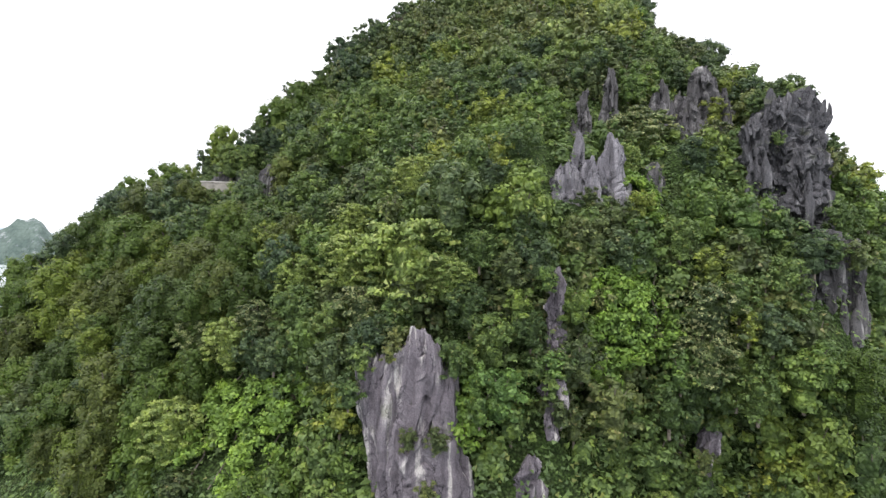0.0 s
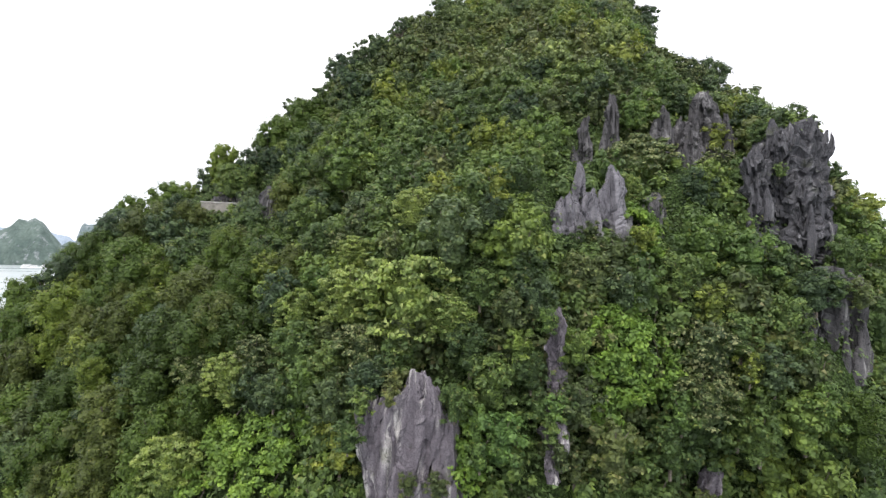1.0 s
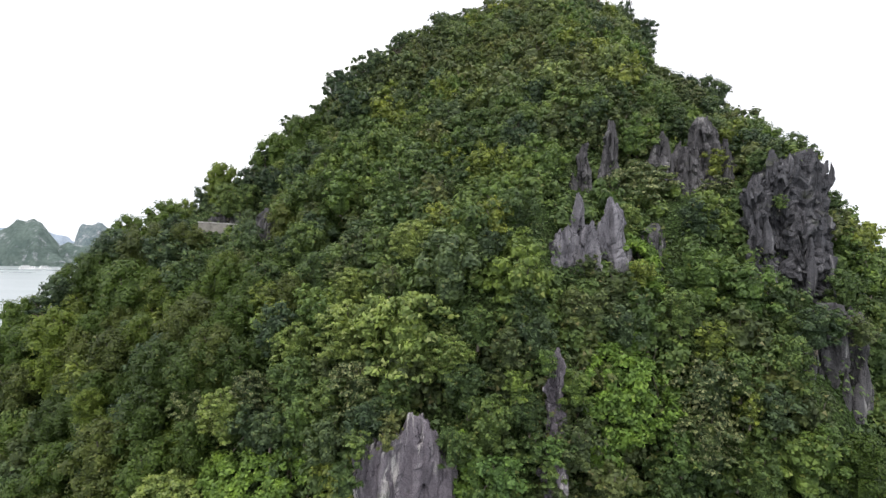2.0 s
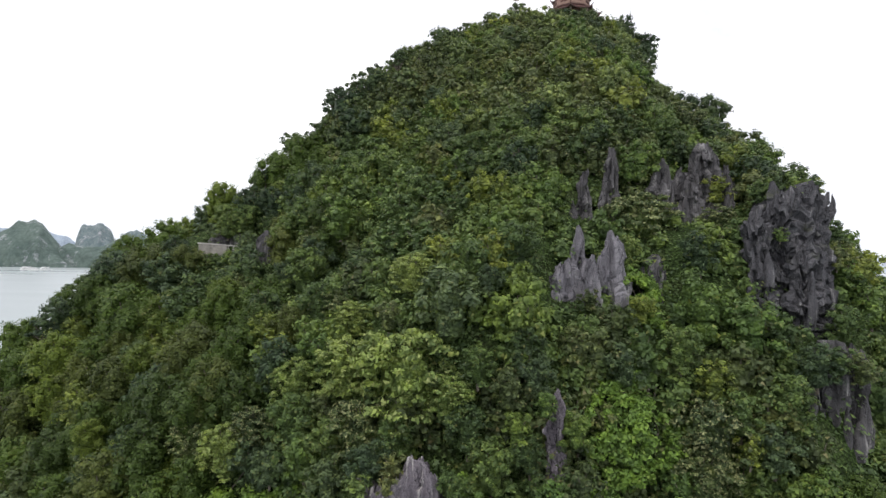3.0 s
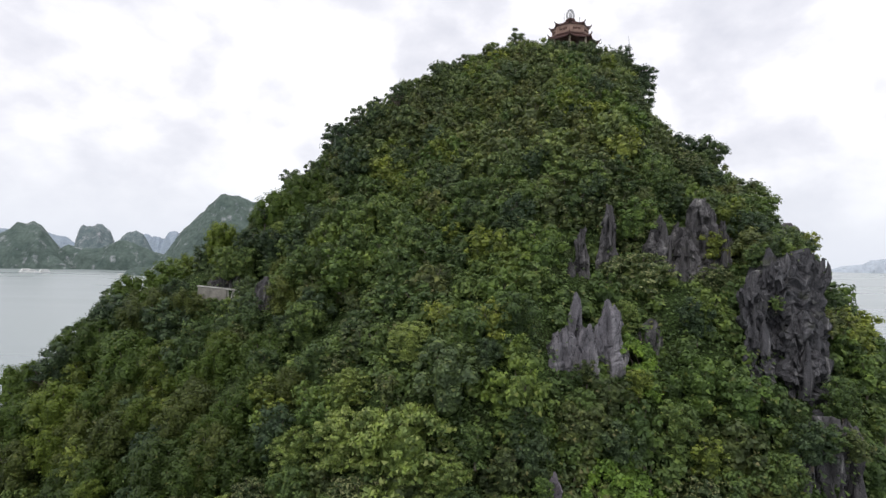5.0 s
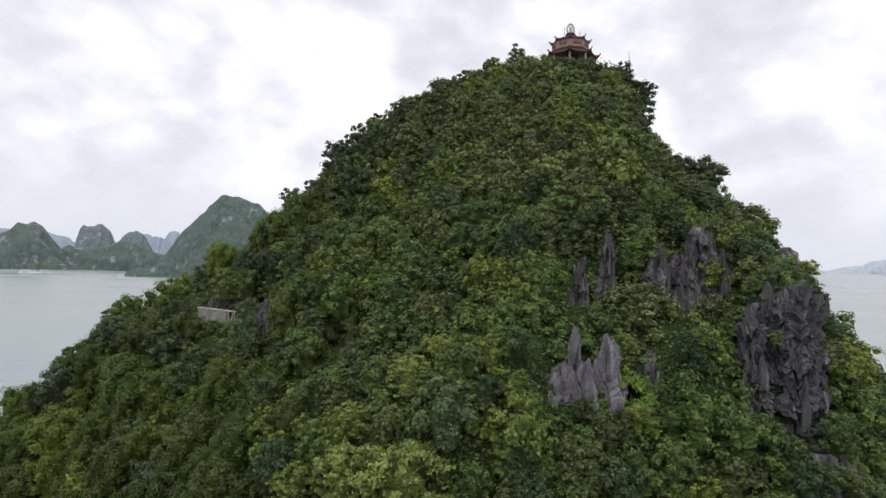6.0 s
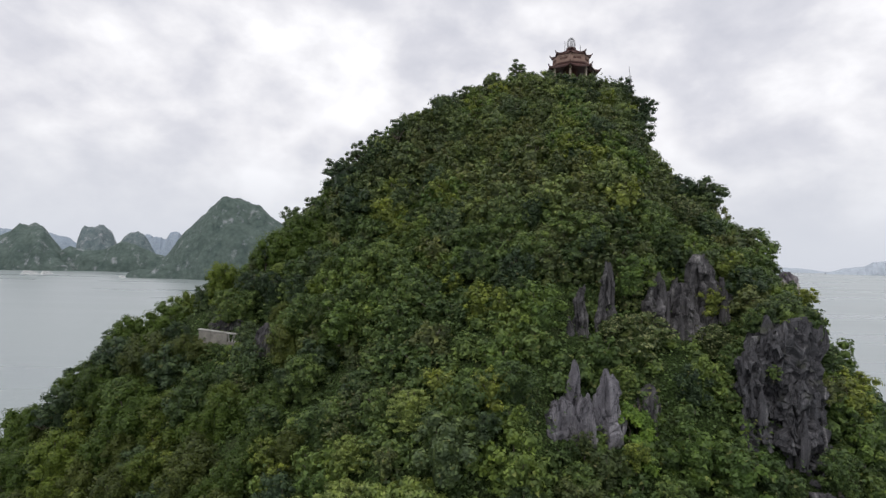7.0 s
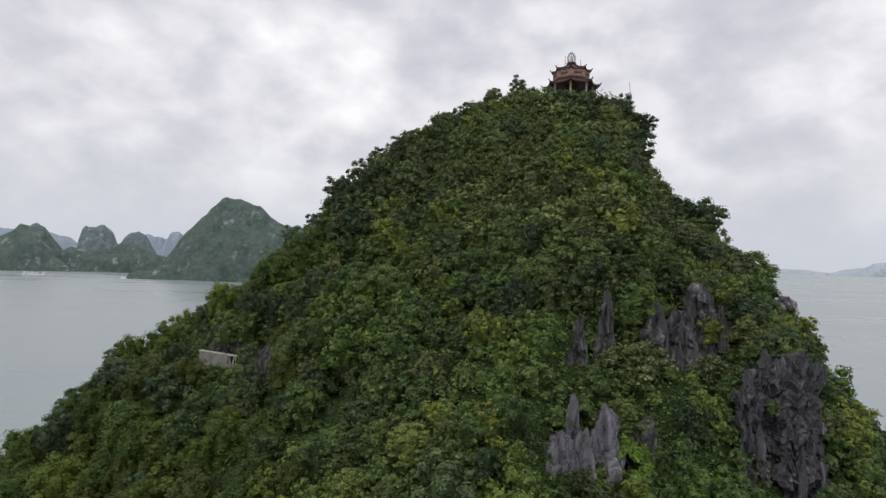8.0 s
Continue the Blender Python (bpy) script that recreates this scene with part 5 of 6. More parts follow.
def scatter_trees():
    r = random.Random(11)
    cells = {}

    def free(p, gap):
        k = (int(p.x // 3), int(p.y // 3), int(p.z // 3))
        for dx in (-1, 0, 1):
            for dy in (-1, 0, 1):
                for dz in (-1, 0, 1):
                    for q, g in cells.get((k[0] + dx, k[1] + dy, k[2] + dz), ()):
                        if (p - q).length < 0.5 * (gap + g):
                            return False
        return True

    def keep(p, gap):
        cells.setdefault((int(p.x // 3), int(p.y // 3), int(p.z // 3)), []).append((p, gap))

    for c, wide in STANDING:
        keep(c, wide * 1.1)
    for bearing, z, half_wide, half_tall, count in DRAPED:
        for i in range(int(half_wide * half_tall * 1.2)):
            b, h = bearing + r.uniform(-0.8, 0.8) * half_wide / 58, z + r.uniform(-0.8, 0.8) * half_tall
            keep(hill_point(b, h) + hill_normal(b, h) * 0.6, 1.6)
    room = {"shrub": 260, "broad": 160, "olive": 240, "dark": 110, "bright": 130, "pale": 22, "soft": 60, "softy": 24, "softb": 34, "gold": 60, "speck": 12}
    for attempt in range(24000):
        big_first = attempt < 3500
        bearing = r.uniform(-1.55, 1.05)
        z = 12.0 + 55.0 * r.random() ** 1.15
        base = hill_point(bearing, z)
        west = base.x < -8 and z < 46
        tone = noise.noise((base.x * 0.11, base.y * 0.11, base.z * 0.13))
        fine = r.random()
        if big_first:
            if not west and r.random() < 0.7:
                continue
            if west and fine < 0.7:
                key, scale = r.choice(("soft", "soft", "soft", "softb", "softy")), r.uniform(0.55, 0.9)
            elif fine < (0.76 if west else 0.82):
                key, scale = "broad", r.uniform(0.5, 0.85)
            else:
                key, scale = "dark", r.uniform(0.5, 0.8)
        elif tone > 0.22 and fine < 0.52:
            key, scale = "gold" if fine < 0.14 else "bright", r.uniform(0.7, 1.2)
        # olive scrub is commoner above 46 m; its paler tone doubles as haze
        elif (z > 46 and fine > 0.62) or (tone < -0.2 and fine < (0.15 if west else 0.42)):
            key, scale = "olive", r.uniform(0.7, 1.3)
        elif fine < 0.05:
            key, scale = "pale", r.uniform(0.35, 0.55)
        elif fine < 0.08:
            key, scale = "speck", r.uniform(0.35, 0.6)
        elif fine < 0.17:
            key, scale = "dark", r.uniform(0.4, 0.65)
        elif fine < 0.42:
            key, scale = "broad", r.uniform(0.4, 0.6)
        else:
            key, scale = "shrub", r.uniform(0.7, 1.3)
        if west and z < 33 and not big_first and fine > 0.25:
            continue
        which = r.randrange(4)
        wide = PROTO[key][which % len(PROTO[key])]["wide"] * scale
        if room[key] <= 0:
            continue
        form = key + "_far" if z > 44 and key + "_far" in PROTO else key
        n = hill_normal(bearing, z)
        c = base + n * max(0.1, min(0.9, 2.4 - 0.85 * wide))
        gap = wide * 0.82
        if c.z + wide > 66.7 or (c.z + wide * 1.3 > 67.2 and (c.x - 19.8) ** 2 + (c.y - 85) ** 2 < 75):
            continue
        if not clear_of_rock(c, wide) or not free(c, gap):
            continue
        keep(c, gap)
        room[key] -= 1
        lift = CROWN_AT[key] * scale
        lean = (r.uniform(-8, 8) - 10 * n.y, r.uniform(-8, 8) + 10 * n.x)
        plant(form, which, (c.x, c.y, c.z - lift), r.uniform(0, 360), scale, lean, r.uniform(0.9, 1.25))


scatter_trees()


def shrub_cover():
    """The uncountable low growth between the trees, and the woods of the sides that face away."""
    r = np.random.default_rng(5)
    pick = random.Random(3)
    sets = {"high": [], "green": [], "olive": [], "bright": []}
    made = 0
    while made < 4400:
        bearing, z = pick.uniform(-1.55, 1.05), pick.uniform(8, 67.3)
        p, n = hill_point(bearing, z), hill_normal(bearing, z)
        size = pick.uniform(0.45, 1.0)
        if not clear_of_rock(p, size - 0.3) or (p.x < -8 and z < 42 and pick.random() < 0.85):
            continue
        if p.z + size * 1.3 > 66.7:
            continue
        tone = noise.noise((p.x * 0.11, p.y * 0.11, p.z * 0.13)) + pick.uniform(-0.15, 0.15)
        key = "bright" if tone > 0.26 else "olive" if tone < -0.30 else "green"
        if key == "green" and z > 45:
            key = "high"
        c = p + n * size * pick.uniform(0.2, 0.7)
        sets[key] += lobe_faces(r, c, (size, size, size * pick.uniform(0.8, 1.2)), 11 if z < 42 else 7, 0.25 if z < 42 else 0.33, 0.0, 0.72)
        made += 1
    for key, mat, label in (("high", LEAF_HAZED, "low green scrub covering the upper slope, paled for haze"), ("green", LEAF, "low green shrubs covering the soil of the hill"), ("olive", LEAF_OLIVE, "low olive scrub covering the soil of the hill"), ("bright", LEAF_BRIGHT, "low bright green creepers covering the soil of the hill")):
        tagged(new("shrub_cover", leafy_mesh("shrub_cover", sets[key], mat)), label, "undergrowth", kind="stuff")
    at, way = [], []
    while len(at) < 110000:
        bearing, z = pick.uniform(-1.45, 0.9), 10 + 57 * pick.random() ** 1.5
        p, n = hill_point(bearing, z), hill_normal(bearing, z)
        for i in range(10):
            at.append(p + Vector((pick.gauss(0, 0.45), pick.gauss(0, 0.45), pick.gauss(0, 0.45))) + n * pick.uniform(0.1, 0.5))
            way.append(n)
    me = loose_faces("ground_cover", leaves(r, np.array(at), np.array(way) + np.array([0, 0, 0.5]), 0.22), LEAF)
    tagged(new("ground_cover", me), "low creepers and ferns lying on the soil", "undergrowth", kind="stuff")
    sets = []
    for i in range(2600):
        foot = i >= 1200
        bearing, z = (pick.uniform(0, 2 * math.pi), pick.uniform(0.6, 12.0)) if foot else (pick.uniform(1.0, 4.70), pick.uniform(6, 67))
        p, n = hill_point(bearing, z), hill_normal(bearing, z)
        size = min(pick.uniform(1.0, 1.8), max(0.4, 67.0 - z))
        front = foot and (bearing < 1.2 or bearing > 4.6)
        if front:
            p, size = hill_point(bearing, z * 0.75, INSET + 0.6), size * 0.7
        sets += lobe_faces(r, p + n * size * 0.3, (size, size, size), 2.2, 0.75 if front else 0.85)
    tagged(new("woods", leafy_mesh("woods", sets, LEAF)), "dense green woods on the foot and far side of the hill", "woods", kind="stuff")


shrub_cover()


# ---- pavilion on the summit ----
ROOF = paint("dark_red_brown_roof_tiles", (0.090, 0.040, 0.034), (0.050, 0.030, 0.028), 0.6, 3.0)
CREAM = paint("faded_pink_cream_plaster", (0.37, 0.25, 0.205), (0.25, 0.17, 0.14), 0.8, 2.0)
FRET = paint("dark_fretwork", (0.10, 0.045, 0.035), (0.06, 0.03, 0.025), 0.7, 4.0)
COLUMN = paint("pale_painted_columns", (0.55, 0.46, 0.38), (0.38, 0.30, 0.24), 0.7, 2.0)
WHITE = paint("weathered_white_stone", (0.62, 0.62, 0.63), (0.32, 0.32, 0.34), 0.7, 4.0)
STEEL = paint("dull_grey_steel", (0.22, 0.22, 0.23), (0.14, 0.14, 0.14), 0.5, 4.0, 0.6)
CONCRETE = paint("stained_concrete", (0.27, 0.255, 0.23), (0.13, 0.125, 0.11), 0.9, 1.2)

PAV = (19.3, 88.0, 67.2)
SIDES = 8


def ring_roof(r_in, z_in, r_out, z_out, lift, mat, parent, name, label=""):
    """A tiled roof of eight sides, hollow in profile, with corners that curl up and a thickness."""
    bm = bmesh.new()
    cols, rows = SIDES * 8, 8
    top, under = [], []
    for j in range(rows + 1):
        t = j / rows
        r = r_in + (r_out - r_in) * t
        for i in range(cols):
            a = 2 * math.pi * (i + 0.5 * 8) / cols
            u = (i % 8) / 8.0
            k = abs(2 * u - 1)  # 1 at a corner, 0 in the middle of a side
            flat_side = math.cos(math.pi / SIDES) / math.cos((u - 0.5) * 2 * math.pi / SIDES)
            rr = r * flat_side * (1 + 0.05 * t * k ** 3)
            z = z_in + (z_out - z_in) * (1 - (1 - t) ** 1.6) + lift * t ** 2 * k ** 4
            top.append(bm.verts.new((rr * math.cos(a), rr * math.sin(a), z)))
            under.append(bm.verts.new((rr * math.cos(a), rr * math.sin(a), z - 0.14)))
    for j in range(rows):
        for i in range(cols):
            k = (i + 1) % cols
            bm.faces.new((top[j * cols + i], top[(j + 1) * cols + i], top[(j + 1) * cols + k], top[j * cols + k]))
            bm.faces.new((under[j * cols + i], under[j * cols + k], under[(j + 1) * cols + k], under[(j + 1) * cols + i]))
    for i in range(cols):
        k = (i + 1) % cols
        bm.faces.new((top[rows * cols + i], under[rows * cols + i], under[rows * cols + k], top[rows * cols + k]))
        bm.faces.new((top[i], top[k], under[k], under[i]))
    roof = part(name, bm, mat, parent, label)
    for s in range(SIDES):
        a = 2 * math.pi * (s + 0.5) / SIDES
        c, d = math.cos(a), math.sin(a)
        bm = bmesh.new()
        steps = 6
        pts = []
        for j in range(steps + 1):
            t = j / steps
            r = (r_in + (r_out - r_in) * t) * (1 + 0.05 * t)
            z = z_in + (z_out - z_in) * (1 - (1 - t) ** 1.6) + lift * t ** 2 + 0.06
            pts.append((r * c, r * d, z))
        pts.append(((r_out * 1.05 + 0.16) * c, (r_out * 1.05 + 0.16) * d, z_out + lift + 0.30))
        for p, q in zip(pts, pts[1:]):
            tube(bm, p, q, 0.085, 0.085, 6)
        part("ridge", bm, mat, roof)
    return roof


def prism(bm, r, z0, z1, sides=SIDES, half=True):
    m = pose(0, 0, (z0 + z1) / 2, 0, 0, 180 / sides if half else 0)
    bmesh.ops.create_cone(bm, cap_ends=True, segments=sides, radius1=r, radius2=r, depth=z1 - z0, matrix=m)


def build_pavilion():
    root = tagged(new("pavilion"), "two-tiered octagonal viewing pavilion with dark red upturned roofs", "pavilion")
    root.location = PAV
    root.rotation_euler = (0, 0, radians(9))
    bm = bmesh.new()
    prism(bm, 4.5, -3.2, 0.0)
    prism(bm, 4.3, 0.0, 0.12)
    part("plinth", bm, CONCRETE, root, "stained concrete plinth")
    for s in range(SIDES):
        a = 2 * math.pi * (s + 0.5) / SIDES
        bm = bmesh.new()
        x, y = 3.3 * math.cos(a), 3.3 * math.sin(a)
        tube(bm, (x, y, 0.12), (x, y, 0.32), 0.26, 0.24, 12)
        tube(bm, (x, y, 0.32), (x, y, 3.05), 0.17, 0.16, 12)
        tube(bm, (x, y, 3.05), (x, y, 3.2), 0.17, 0.24, 12)
        part("column", bm, COLUMN, root, "pale painted column")
    for s in range(SIDES):
        a0, a1 = 2 * math.pi * (s + 0.5) / SIDES, 2 * math.pi * (s + 1.5) / SIDES
        mid, wide = (a0 + a1) / 2, 2 * 3.3 * math.sin(math.pi / SIDES)
        r = 3.3 * math.cos(math.pi / SIDES)
        bm = bmesh.new()
        box(bm, (0.22, wide, 0.34), (r * math.cos(mid), r * math.sin(mid), 3.03), math.degrees(mid))
        part("beam", bm, FRET, root, "dark painted beam")
        if s != 2:
            bm = bmesh.new()
            box(bm, (0.10, wide - 0.4, 0.10), (r * math.cos(mid), r * math.sin(mid), 0.95), math.degrees(mid))
            box(bm, (0.10, wide - 0.4, 0.10), (r * math.cos(mid), r * math.sin(mid), 0.35), math.degrees(mid))
            for n in range(5):
                u = (n - 2) * wide * 0.17
                x, y = r * math.cos(mid) - u * math.sin(mid), r * math.sin(mid) + u * math.cos(mid)
                tube(bm, (x, y, 0.12), (x, y, 0.95), 0.05, 0.05, 8)
            part("balustrade", bm, COLUMN, root)
    bm = bmesh.new()
    prism(bm, 1.1, 0.12, 3.2)
    part("core", bm, FRET, root, "dark stair core")
    ring_roof(2.7, 3.7, 4.25, 2.85, 0.30, ROOF, root, "lower_roof", "dark red-brown tiled roof with curled corners")
    bm = bmesh.new()
    prism(bm, 2.8, 3.2, 3.75)
    part("ceiling_slab", bm, FRET, root)
    bm = bmesh.new()
    prism(bm, 2.78, 3.7, 5.25)
    wall = part("upper_wall", bm, CREAM, root, "faded pink-cream plaster wall")
    for s in range(SIDES):
        a = 2 * math.pi * (s + 1) / SIDES
        r = 2.78 * math.cos(math.pi / SIDES)
        side = 2 * 2.78 * math.sin(math.pi / SIDES)
        bm = bmesh.new()
        for dz, dy, sz, sy in ((0.40, 0, 0.10, side * 0.84), (-0.40, 0, 0.10, side * 0.84), (0, side * 0.40, 0.9, 0.10), (0, -side * 0.40, 0.9, 0.10)):
            x, y = (r + 0.04) * math.cos(a) - dy * math.sin(a), (r + 0.04) * math.sin(a) + dy * math.cos(a)
            box(bm, (0.10, sy, sz), (x, y, 4.52 + dz), math.degrees(a))
        part("panel_frame", bm, CREAM, wall)
        bm = bmesh.new()
        for n in range(-2, 3):
            dy = n * side * 0.12
            x, y = (r + 0.02) * math.cos(a) - dy * math.sin(a), (r + 0.02) * math.sin(a) + dy * math.cos(a)
            box(bm, (0.08, side * 0.085, 0.30), (x, y, 4.52), math.degrees(a))
        part("fretwork", bm, FRET, wall, "dark pierced fretwork")
    for z, r in ((3.82, 2.88), (5.2, 2.88)):
        bm = bmesh.new()
        prism(bm, r, z - 0.08, z + 0.08)
        part("cornice", bm, ROOF, wall)
    ring_roof(0.35, 6.65, 2.95, 5.22, 0.26, ROOF, root, "upper_roof", "dark red-brown tiled roof with curled corners")
    # the ornament on top: an upright pierced oval between two rods
    bm = bmesh.new()
    prism(bm, 0.75, 6.55, 6.8)
    part("finial_base", bm, ROOF, root)
    bm = bmesh.new()
    n = 20
    for i in range(n):
        a0, a1 = 2 * math.pi * i / n, 2 * math.pi * (i + 1) / n
        p = lambda a: (0.56 * math.cos(a) * (1 - 0.15 * math.sin(a)), 0, 7.55 + 0.82 * math.sin(a))
        tube(bm, p(a0), p(a1), 0.17, 0.17, 8)
    for x, top in ((-0.2, 7.9), (0.0, 8.1), (0.22, 7.9)):
        tube(bm, (x, 0, 6.8), (x * 0.7, 0, top), 0.11, 0.07, 8)
    bmesh.ops.create_uvsphere(bm, u_segments=14, v_segments=10, radius=0.28, matrix=pose(0.05, 0, 7.4) @ Matrix.Diagonal((0.9, 0.7, 1.5, 1)))
    part("finial", bm, WHITE, root, "weathered white pierced finial")
    for x, z0, z1 in ((-1.1, 6.3, 7.75), (1.45, 6.0, 7.35)):
        bm = bmesh.new()
        tube(bm, (x, -0.2, z0), (x, -0.2, z1), 0.05, 0.04, 8)
        part("rod", bm, STEEL, root, "grey lightning rod")


build_pavilion()


def build_mast():
    root = tagged(new("mast"), "thin dark steel mast beside the summit path", "mast")
    root.location = (27.4, 84.0, 65.2)
    bm = bmesh.new()
    tube(bm, (0, 0, 0), (-0.05, 0, 2.9), 0.16, 0.10, 8)
    part("post", bm, STEEL, root)
    bm = bmesh.new()
    tube(bm, (-0.05, 0, 2.9), (-0.25, 0, 4.8), 0.05, 0.025, 6)
    part("whip_aerial", bm, STEEL, root)


build_mast()


# ---- the path on the western shoulder ----
def build_path():
    root = tagged(new("path_parapet"), "pale stained concrete parapet along the hillside path, pierced at one end", "parapet")
    root.location = (-21.5, 55.0, 30.9)
    root.rotation_euler = (0, radians(3), radians(-18))
    bm = bmesh.new()
    box(bm, (3.4, 0.3, 2.1), (-0.8, 0, 1.05), 0, 0.04)
    box(bm, (1.7, 0.3, 1.35), (1.75, 0, 0.675), 0, 0.04)
    part("wall_body", bm, CONCRETE, root)
    bm = bmesh.new()
    box(bm, (5.2, 0.42, 0.12), (0.02, 0, 2.16), 0, 0.03)
    part("coping", bm, COPING, root, "worn pale cement coping")
    for i in range(5):
        bm = bmesh.new()
        x = 1.05 + 0.34 * i
        tube(bm, (x, 0, 1.35), (x + (0.12 if i % 2 else -0.12), 0, 2.1), 0.07, 0.06, 8)
        part("baluster", bm, COPING, root, "pale cement baluster")
    path = tagged(new("path_slab"), "grey concrete path behind the parapet", "path")
    path.location = (-21.2, 56.1, 32.0)
    path.rotation_euler = (0, radians(3), radians(-18))
    bm = bmesh.new()
    box(bm, (5.4, 1.9, 0.3), (0, 0, 0), 0, 0.04)
    part("slab", bm, CONCRETE, path)


COPING = paint("pale_cement", (0.44, 0.43, 0.41), (0.26, 0.25, 0.23), 0.85, 2.0)
build_path()

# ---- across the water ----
# haze is put into these base colours, paler and bluer farther off
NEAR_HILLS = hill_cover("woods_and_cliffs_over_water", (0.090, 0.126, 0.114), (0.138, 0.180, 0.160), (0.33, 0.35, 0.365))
MID_HILLS = hill_cover("haze_tinted_mid_hills", (0.120, 0.160, 0.170), (0.18, 0.22, 0.225), (0.36, 0.37, 0.385))
FAR_HILLS = hill_cover("haze_tinted_distant_hills", (0.27, 0.325, 0.39), (0.30, 0.355, 0.415), (0.36, 0.40, 0.45))

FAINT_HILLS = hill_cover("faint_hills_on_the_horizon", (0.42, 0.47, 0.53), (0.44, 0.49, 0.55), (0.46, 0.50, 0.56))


def karst_hill(name, y, deep, profile, mat, label, seed, across=110, along=36, rough=1.0):
    """A steep hill over the water: its skyline as (x, height), rounded front and back."""
    xs = [p[0] for p in profile]
    x0, x1 = xs[0], xs[-1]
    verts, faces = [], []
    for j in range(along + 1):
        v = 2 * j / along - 1
        for i in range(across + 1):
            x = x0 + (x1 - x0) * i / across
            h = float(np.interp(x, xs, [p[1] for p in profile]))
            h *= 1 + 0.05 * noise.fractal(Vector((x * 0.022, seed * 2.7, 0.3)), 0.8, 2.1, 4)
            q = Vector((x * 0.02, v * 1.7, seed * 5.3))
            bell = max(0.0, 1 - abs(v) ** 1.9) ** 0.8
            bump = noise.fractal(q, 0.9, 2.1, 6) * (0.16 * h * rough) * (0.25 + 0.75 * min(1.0, abs(v) * 2.2))
            z = max(-3.0, (h * bell + bump * bell ** 0.4) - 1.5)
            back = v * deep * (0.75 + 0.35 * h / 120) + deep * 0.12 * noise.noise(q * 1.7)
            verts.append((x * (1 + 0.9 * back / y), y + back, z))
    n = across + 1
    for j in range(along):
        for i in range(across):
            faces.append((j * n + i, j * n + i + 1, (j + 1) * n + i + 1, (j + 1) * n + i))
    ob = new(name, mesh_of(name, verts, faces, mat, smooth=True))
    return tagged(ob, label, "hill", kind="structure")


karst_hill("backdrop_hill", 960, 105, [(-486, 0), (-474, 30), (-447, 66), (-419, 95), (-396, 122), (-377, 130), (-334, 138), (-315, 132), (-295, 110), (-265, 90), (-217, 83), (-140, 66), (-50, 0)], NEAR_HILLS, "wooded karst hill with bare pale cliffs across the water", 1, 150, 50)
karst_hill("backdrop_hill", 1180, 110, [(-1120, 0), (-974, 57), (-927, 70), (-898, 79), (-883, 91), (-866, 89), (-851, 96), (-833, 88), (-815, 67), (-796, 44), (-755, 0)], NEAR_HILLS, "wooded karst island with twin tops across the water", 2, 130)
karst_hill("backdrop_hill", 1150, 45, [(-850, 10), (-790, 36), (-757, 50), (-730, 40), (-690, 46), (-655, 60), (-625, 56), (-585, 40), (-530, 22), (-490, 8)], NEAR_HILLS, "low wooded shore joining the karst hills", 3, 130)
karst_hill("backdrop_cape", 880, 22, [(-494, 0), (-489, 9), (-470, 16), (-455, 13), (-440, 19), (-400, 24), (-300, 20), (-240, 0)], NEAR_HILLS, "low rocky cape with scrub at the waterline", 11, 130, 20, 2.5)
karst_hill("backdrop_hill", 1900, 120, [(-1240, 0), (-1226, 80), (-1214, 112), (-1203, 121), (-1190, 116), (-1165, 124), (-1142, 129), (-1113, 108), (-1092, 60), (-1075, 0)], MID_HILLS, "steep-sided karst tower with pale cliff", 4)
karst_hill("backdrop_hill", 2200, 120, [(-1290, 10), (-1262, 66), (-1240, 98), (-1212, 117), (-1183, 119), (-1160, 104), (-1138, 70), (-1105, 10)], MID_HILLS, "small rounded karst hill tinted for haze", 5)
karst_hill("backdrop_hill", 3000, 150, [(-1640, 20), (-1516, 124), (-1471, 113), (-1442, 144), (-1403, 148), (-1366, 107), (-1290, 20)], FAR_HILLS, "distant karst hills tinted pale blue for haze", 6)
karst_hill("backdrop_hill", 3600, 150, [(-2010, 60), (-1927, 130), (-1885, 157), (-1837, 133), (-1760, 30)], FAR_HILLS, "distant karst hills tinted pale blue for haze", 7)
karst_hill("backdrop_hill", 2800, 150, [(-2600, 20), (-2368, 145), (-2200, 144), (-2144, 137), (-1947, 122), (-1863, 108), (-1720, 20)], FAR_HILLS, "distant ridge tinted pale blue for haze", 8)
karst_hill("backdrop_hill", 3400, 150, [(2290, 6), (2418, 40), (2519, 48), (2569, 72), (2647, 84), (2890, 110), (3160, 30)], FAINT_HILLS, "low island on the horizon, tinted for haze", 9)
karst_hill("backdrop_hill", 3700, 100, [(2020, 4), (2116, 24), (2226, 32), (2373, 26), (2540, 6)], FAINT_HILLS, "low island on the horizon, tinted for haze", 10)

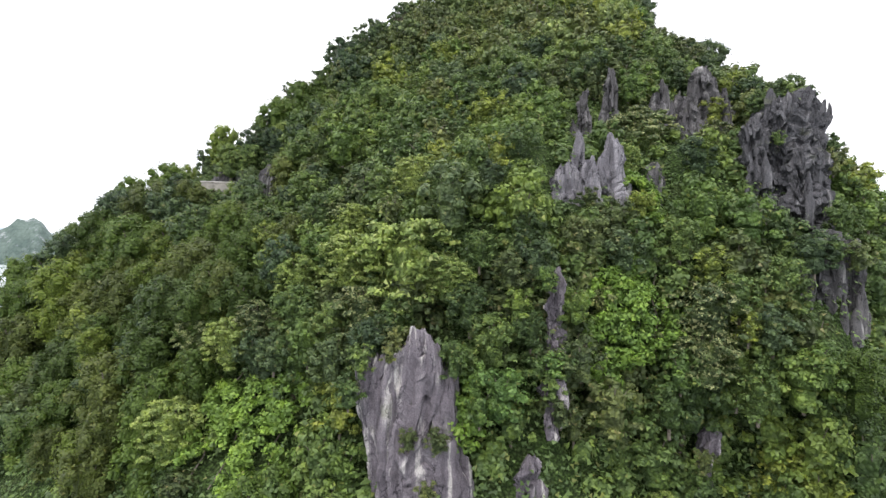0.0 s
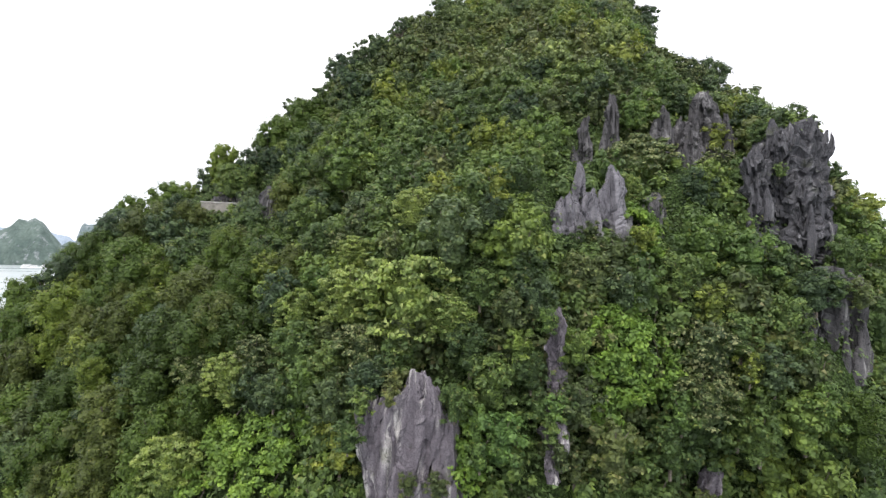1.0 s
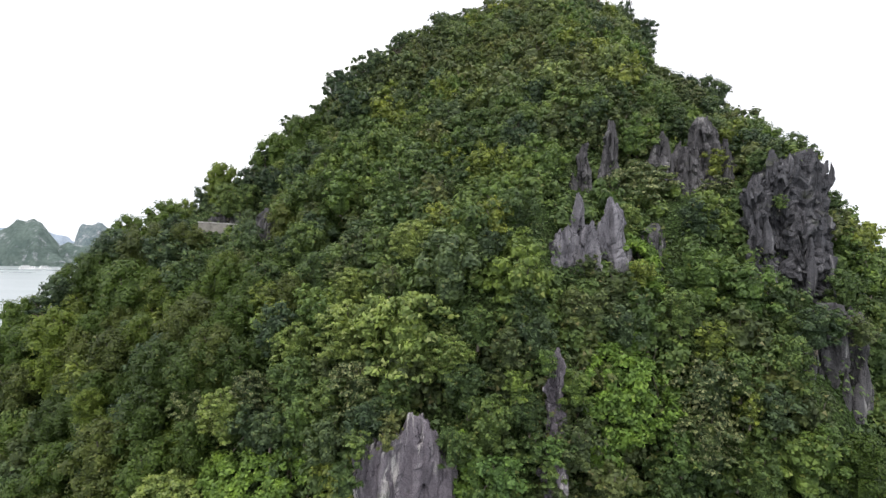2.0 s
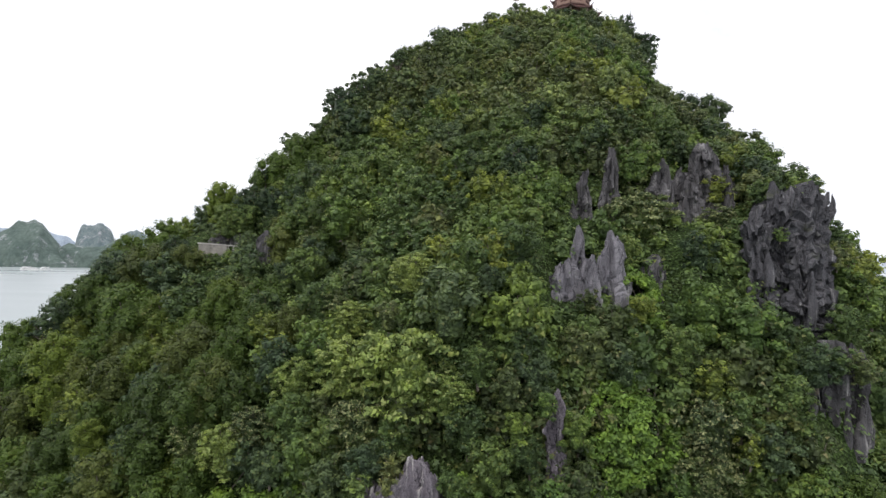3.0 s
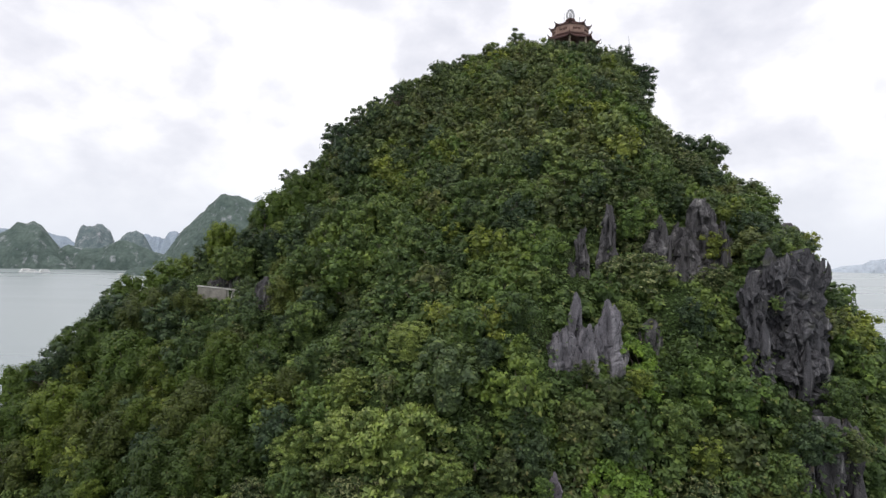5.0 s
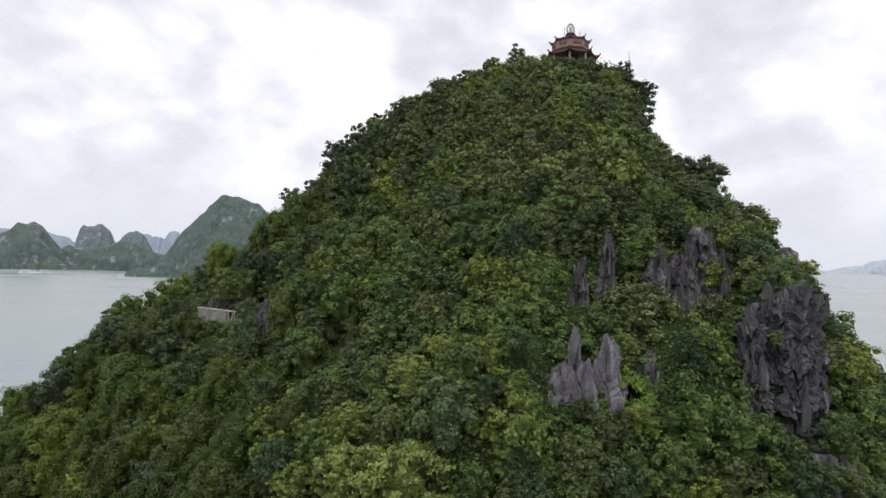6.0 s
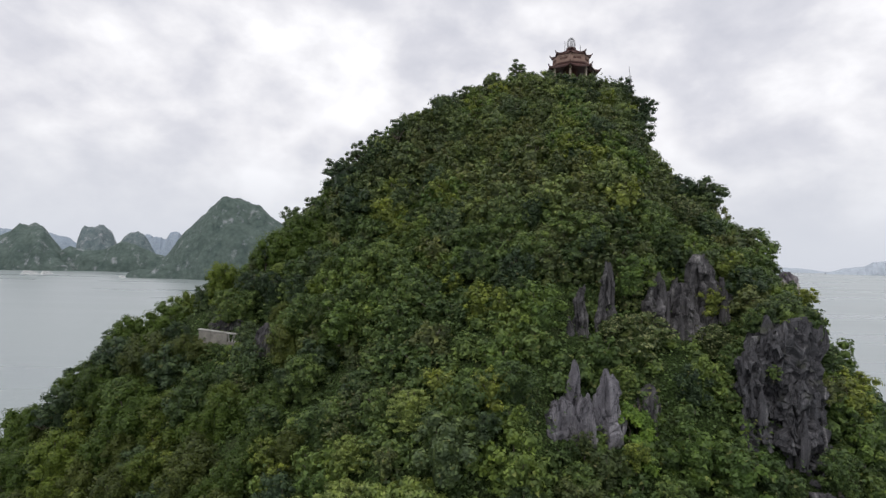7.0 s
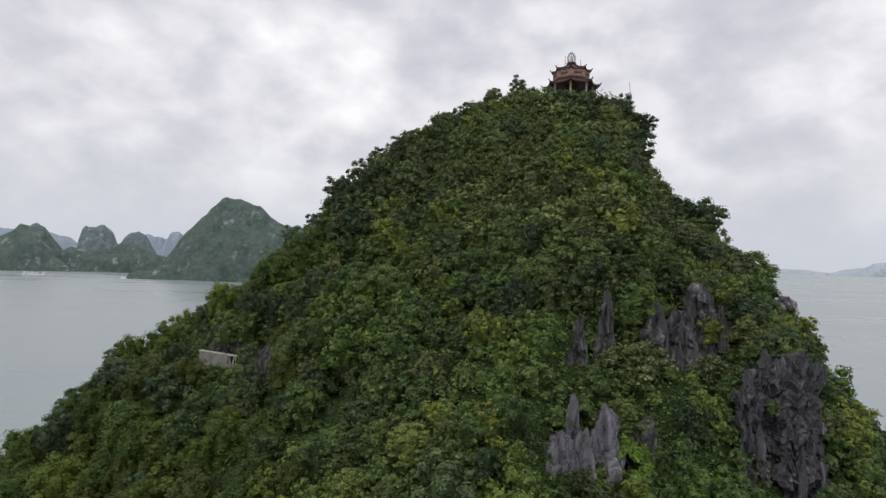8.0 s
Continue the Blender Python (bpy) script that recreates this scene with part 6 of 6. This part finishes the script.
HULL = paint("white_boat_paint", (0.88, 0.88, 0.87), (0.72, 0.72, 0.71), 0.4, 0.5)
GLASS = paint("dark_cabin_windows", (0.06, 0.07, 0.08), (0.05, 0.05, 0.06), 0.2, 0.5)


def build_boat(at, turn, size):
    root = tagged(new("cruise_boat"), "white two-decked cruise boat moored near the shore", "boat", "moored cruise boats")
    bm = bmesh.new()
    n = 14
    rings = []
    for j, (z, k) in enumerate(((-0.6, 0.72), (1.0, 0.9), (2.4, 1.0))):
        ring = []
        for i in range(2 * n):
            u = i / n if i < n else (2 * n - i) / n
            side = 1 if i < n else -1
            w = 3.4 * k * math.sin(math.pi * min(1.0, 0.12 + 0.88 * u)) ** 0.45 if u < 1 else 0.2
            ring.append(bm.verts.new((-13 + 26 * u * (0.94 + 0.06 * k), side * w, z + (0.8 * u ** 3 if j == 2 else 0))))
        rings.append(ring)
    for a, b in zip(rings, rings[1:]):
        for i in range(2 * n):
            k = (i + 1) % (2 * n)
            bm.faces.new((a[i], a[k], b[k], b[i]))
    bm.faces.new(rings[-1])
    bm.faces.new(rings[0][::-1])
    part("hull", bm, HULL, root)
    for z, long, wide in ((2.4, 19, 5.4), (5.0, 15, 5.0)):
        bm = bmesh.new()
        box(bm, (long, wide, 2.4), (-1.5, 0, z + 1.25), 0, 0.15)
        deck = part("cabin", bm, HULL, root)
        for i in range(6):
            bm = bmesh.new()
            box(bm, (long * 0.11, wide + 0.1, 0.6), (-1.5 + (i - 2.5) * long * 0.15, 0, z + 1.45))
            part("window", bm, GLASS, deck, "dark cabin windows")
    bm = bmesh.new()
    box(bm, (13, 5.6, 0.25), (-1.5, 0, 7.9), 0, 0.08)
    part("sun_deck", bm, HULL, root)
    root.matrix_basis = pose(*at, 0, 0, turn) @ Matrix.Diagonal((size, size, size, 1))
    return root


build_boat((-664, 908, 0), 50, 0.75)
build_boat((-648, 900, 0), 30, 0.6)
build_boat((-637, 912, 0), 60, 0.7)
build_boat((-487, 862, 0), 10, 0.4)
